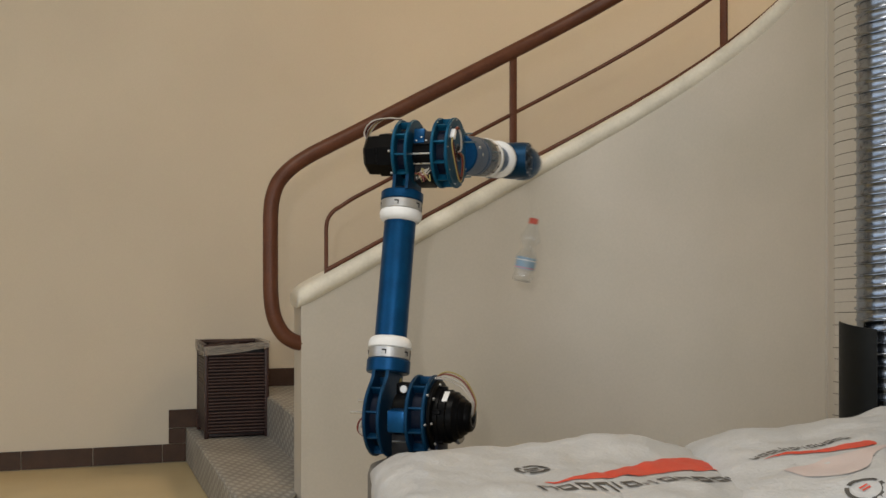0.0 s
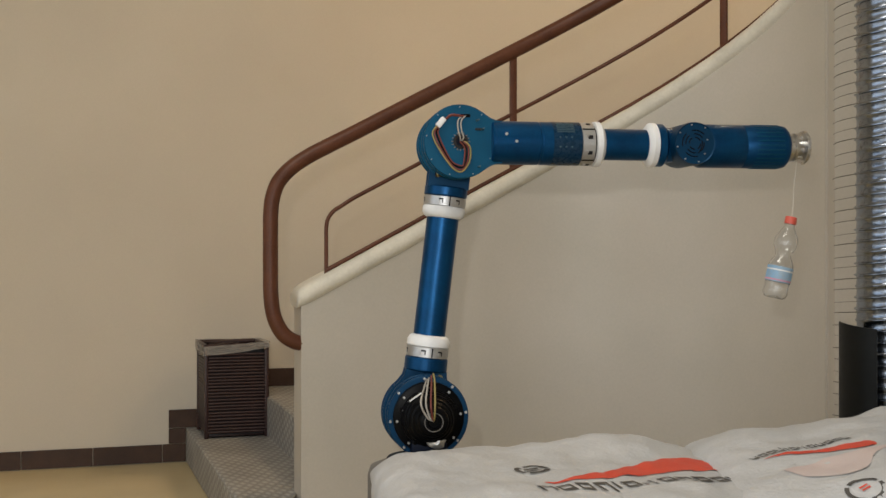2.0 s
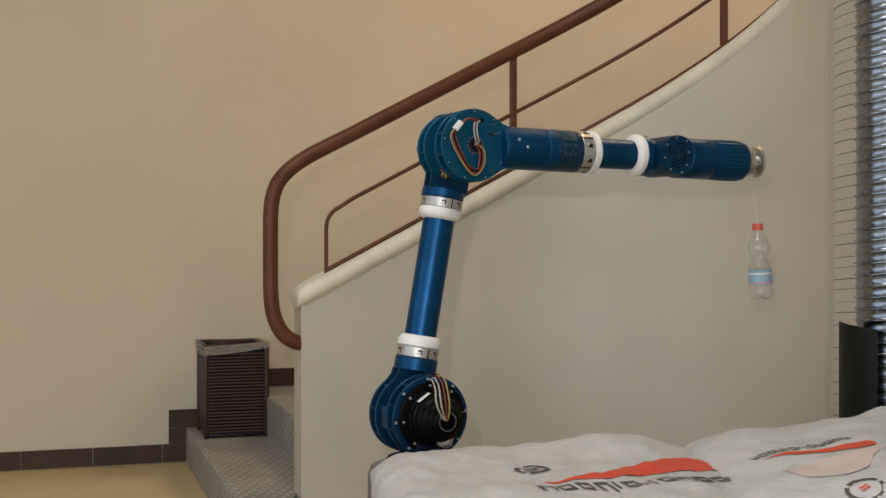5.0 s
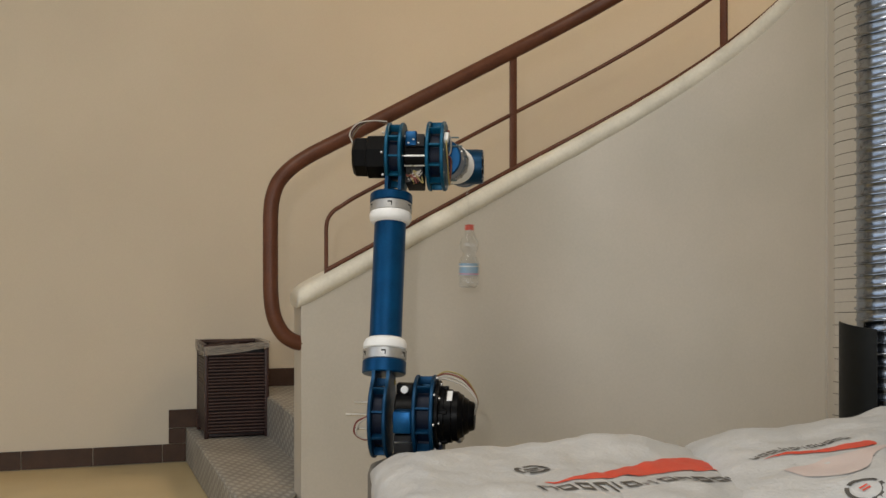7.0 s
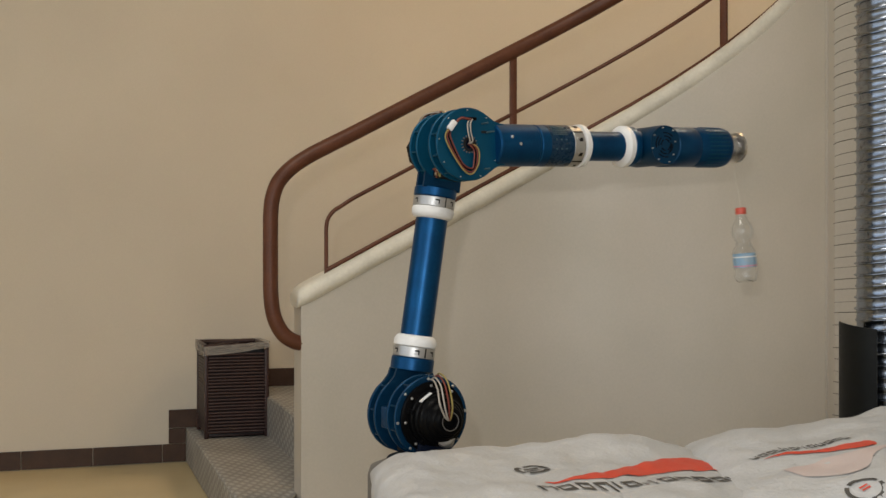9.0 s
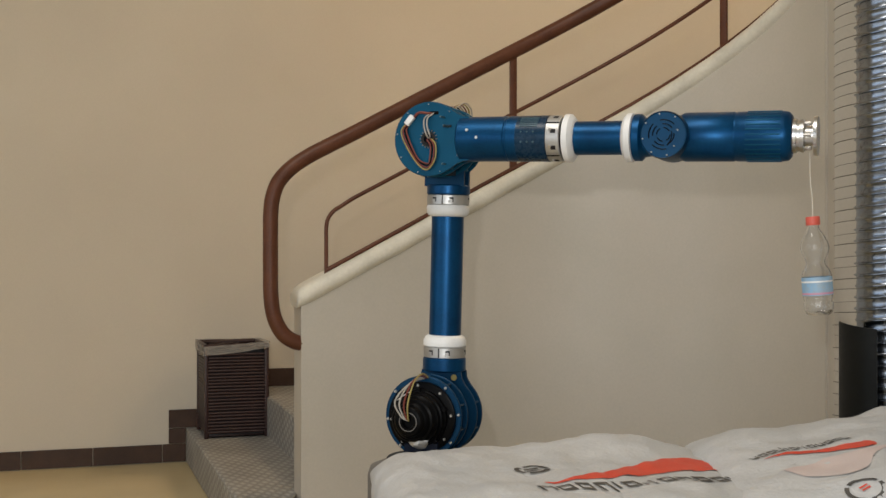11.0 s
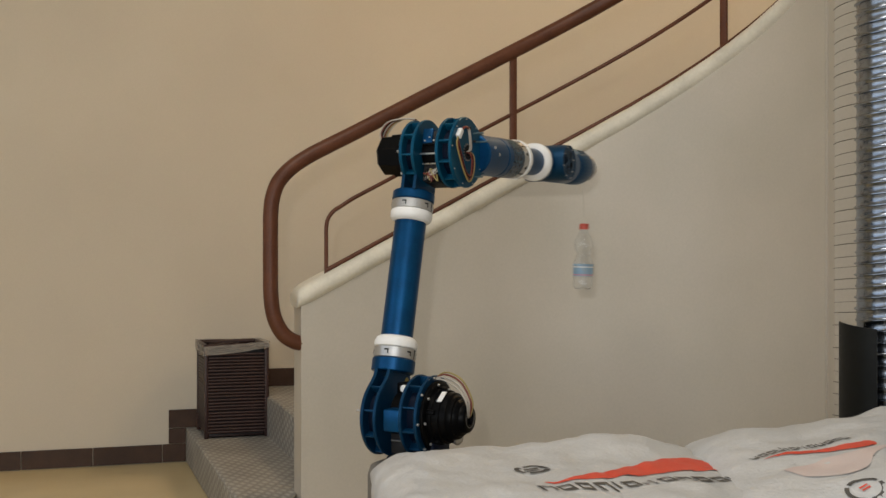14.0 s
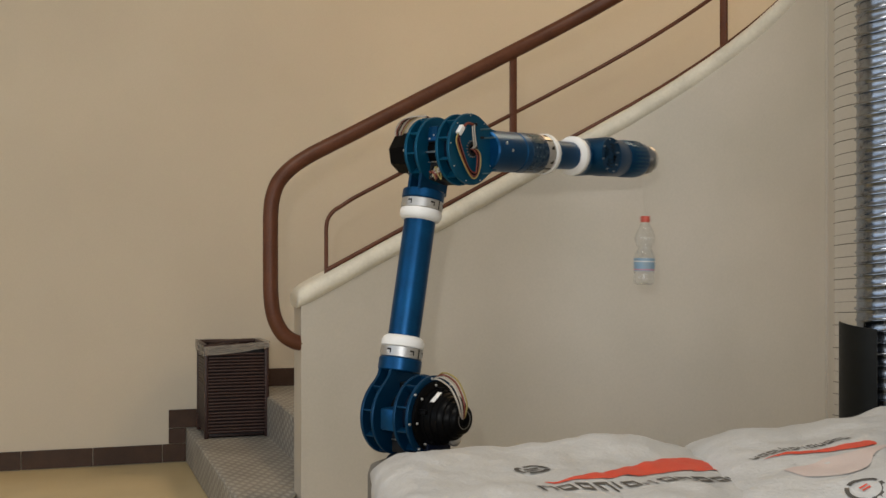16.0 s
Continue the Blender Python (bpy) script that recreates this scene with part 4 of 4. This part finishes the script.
def joint(values, t):
    """The angle at t, eased from row to row."""
    xs, ys = np.array(TIMES), np.array(values)
    slopes = np.gradient(ys, xs)
    i = min(max(int(np.searchsorted(xs, t)) - 1, 0), len(xs) - 2)
    h = xs[i + 1] - xs[i]
    u = (t - xs[i]) / h
    return float((2 * u ** 3 - 3 * u * u + 1) * ys[i] + (u ** 3 - 2 * u * u + u) * h * slopes[i] + (3 * u * u - 2 * u ** 3) * ys[i + 1] + (u ** 3 - u * u) * h * slopes[i + 1])


def joints(t):
    """Where the shoulder, the upper arm and the forearm are at t."""
    yaw = Matrix.Translation(AXIS) @ Matrix.Rotation(radians(joint(YAW, t)), 4, "Z")
    arm = yaw @ Matrix.Rotation(radians(joint(LEAN, t)), 4, "Y")
    elbow = Matrix.Translation(arm @ Vector((0, 0, UPPER)))
    return yaw, arm, elbow @ Matrix.Rotation(radians(joint(YAW, t)), 4, "Z") @ Matrix.Rotation(-radians(joint(LIFT, t)), 4, "Y")


def motions():
    times = [0.25 * k for k in range(65)]
    for k, piece in enumerate((shoulder, upper_arm, forearm)):
        walk(piece, [(t, joints(t)[k]) for t in times])
    swing = [
        (0, pose(0.303, 3.948, 1.162, 0, 10.751, 0)),
        (0.5, pose(0.575, 3.75, 1.173, 0, -9.246, 0)),
        (1, pose(0.756, 3.542, 1.176, 0, 10.008, 0)),
        (1.5, pose(0.902, 3.319, 1.167, 0, -1.771, 0)),
        (2, pose(0.902, 3.071, 1.143, 0, 12.339, 0)),
        (2.5, pose(0.952, 2.865, 1.142, 0, -4.72, 0)),
        (3, pose(0.816, 2.635, 1.129, 0, 20.063, 0)),
        (3.5, pose(0.83, 2.594, 1.148, 0, 0.939, 0)),
        (4, pose(0.928, 2.832, 1.122, 0, 13.438, 0)),
        (4.5, pose(0.96, 3.1, 1.12, 0, 4, 0)),
        (5, pose(0.893, 3.37, 1.132, 0, -3, 0)),
        (5.5, pose(0.786, 3.613, 1.145, 0, 6, 0)),
        (6, pose(0.593, 3.815, 1.154, 0, -2, 0)),
        (6.5, pose(0.378, 3.948, 1.143, 0, 6.189, 0)),
        (7, pose(0.09, 4.039, 1.143, 0, 0.682, 0)),
        (7.25, pose(0.012, 4.04, 1.156, 0, 9.964, 0)),
        (7.5, pose(0.092, 4.024, 1.154, 0, 5.856, 0)),
        (8, pose(0.52, 3.86, 1.165, 0, -17.771, 0)),
        (8.5, pose(0.708, 3.669, 1.156, 0, 15.668, 0)),
        (9, pose(0.855, 3.412, 1.179, 0, -4.715, 0)),
        (9.5, pose(0.937, 3.184, 1.158, 0, 4, 0)),
        (10, pose(0.928, 2.959, 1.146, 0, -6, 0)),
        (10.5, pose(0.899, 2.753, 1.135, 0, 5, 0)),
        (11, pose(0.807, 2.592, 1.131, 0, -4, 0)),
        (11.5, pose(0.883, 2.738, 1.133, 0, 10.261, 0)),
        (12, pose(0.949, 2.982, 1.132, 0, 1.718, 0)),
        (12.5, pose(0.923, 3.237, 1.119, 0, 14.893, 0)),
        (13, pose(0.834, 3.49, 1.136, 0, 0.623, 0)),
        (13.5, pose(0.68, 3.716, 1.141, 0, 12.6, 0)),
        (14, pose(0.462, 3.885, 1.143, 0, 1.348, 0)),
        (14.5, pose(0.216, 4.006, 1.144, 0, 4.821, 0)),
        (15, pose(0.042, 4.039, 1.15, 0, 17.312, 0)),
        (15.5, pose(0.378, 3.928, 1.155, 0, 4.135, 0)),
        (16, pose(0.634, 3.718, 1.163, 0, 1.259, 0)),
    ]
    walk(bottle, swing)
    tied = []
    for t, m in swing:
        flange = joints(t)[2] @ Vector((0.895, -FORE_OFF, -0.022))
        tied.append((t, Matrix.Translation(m.translation) @ Vector((0, 0, 1)).rotation_difference(flange - m.translation).to_matrix().to_4x4()))
    walk(string, tied)


motions()
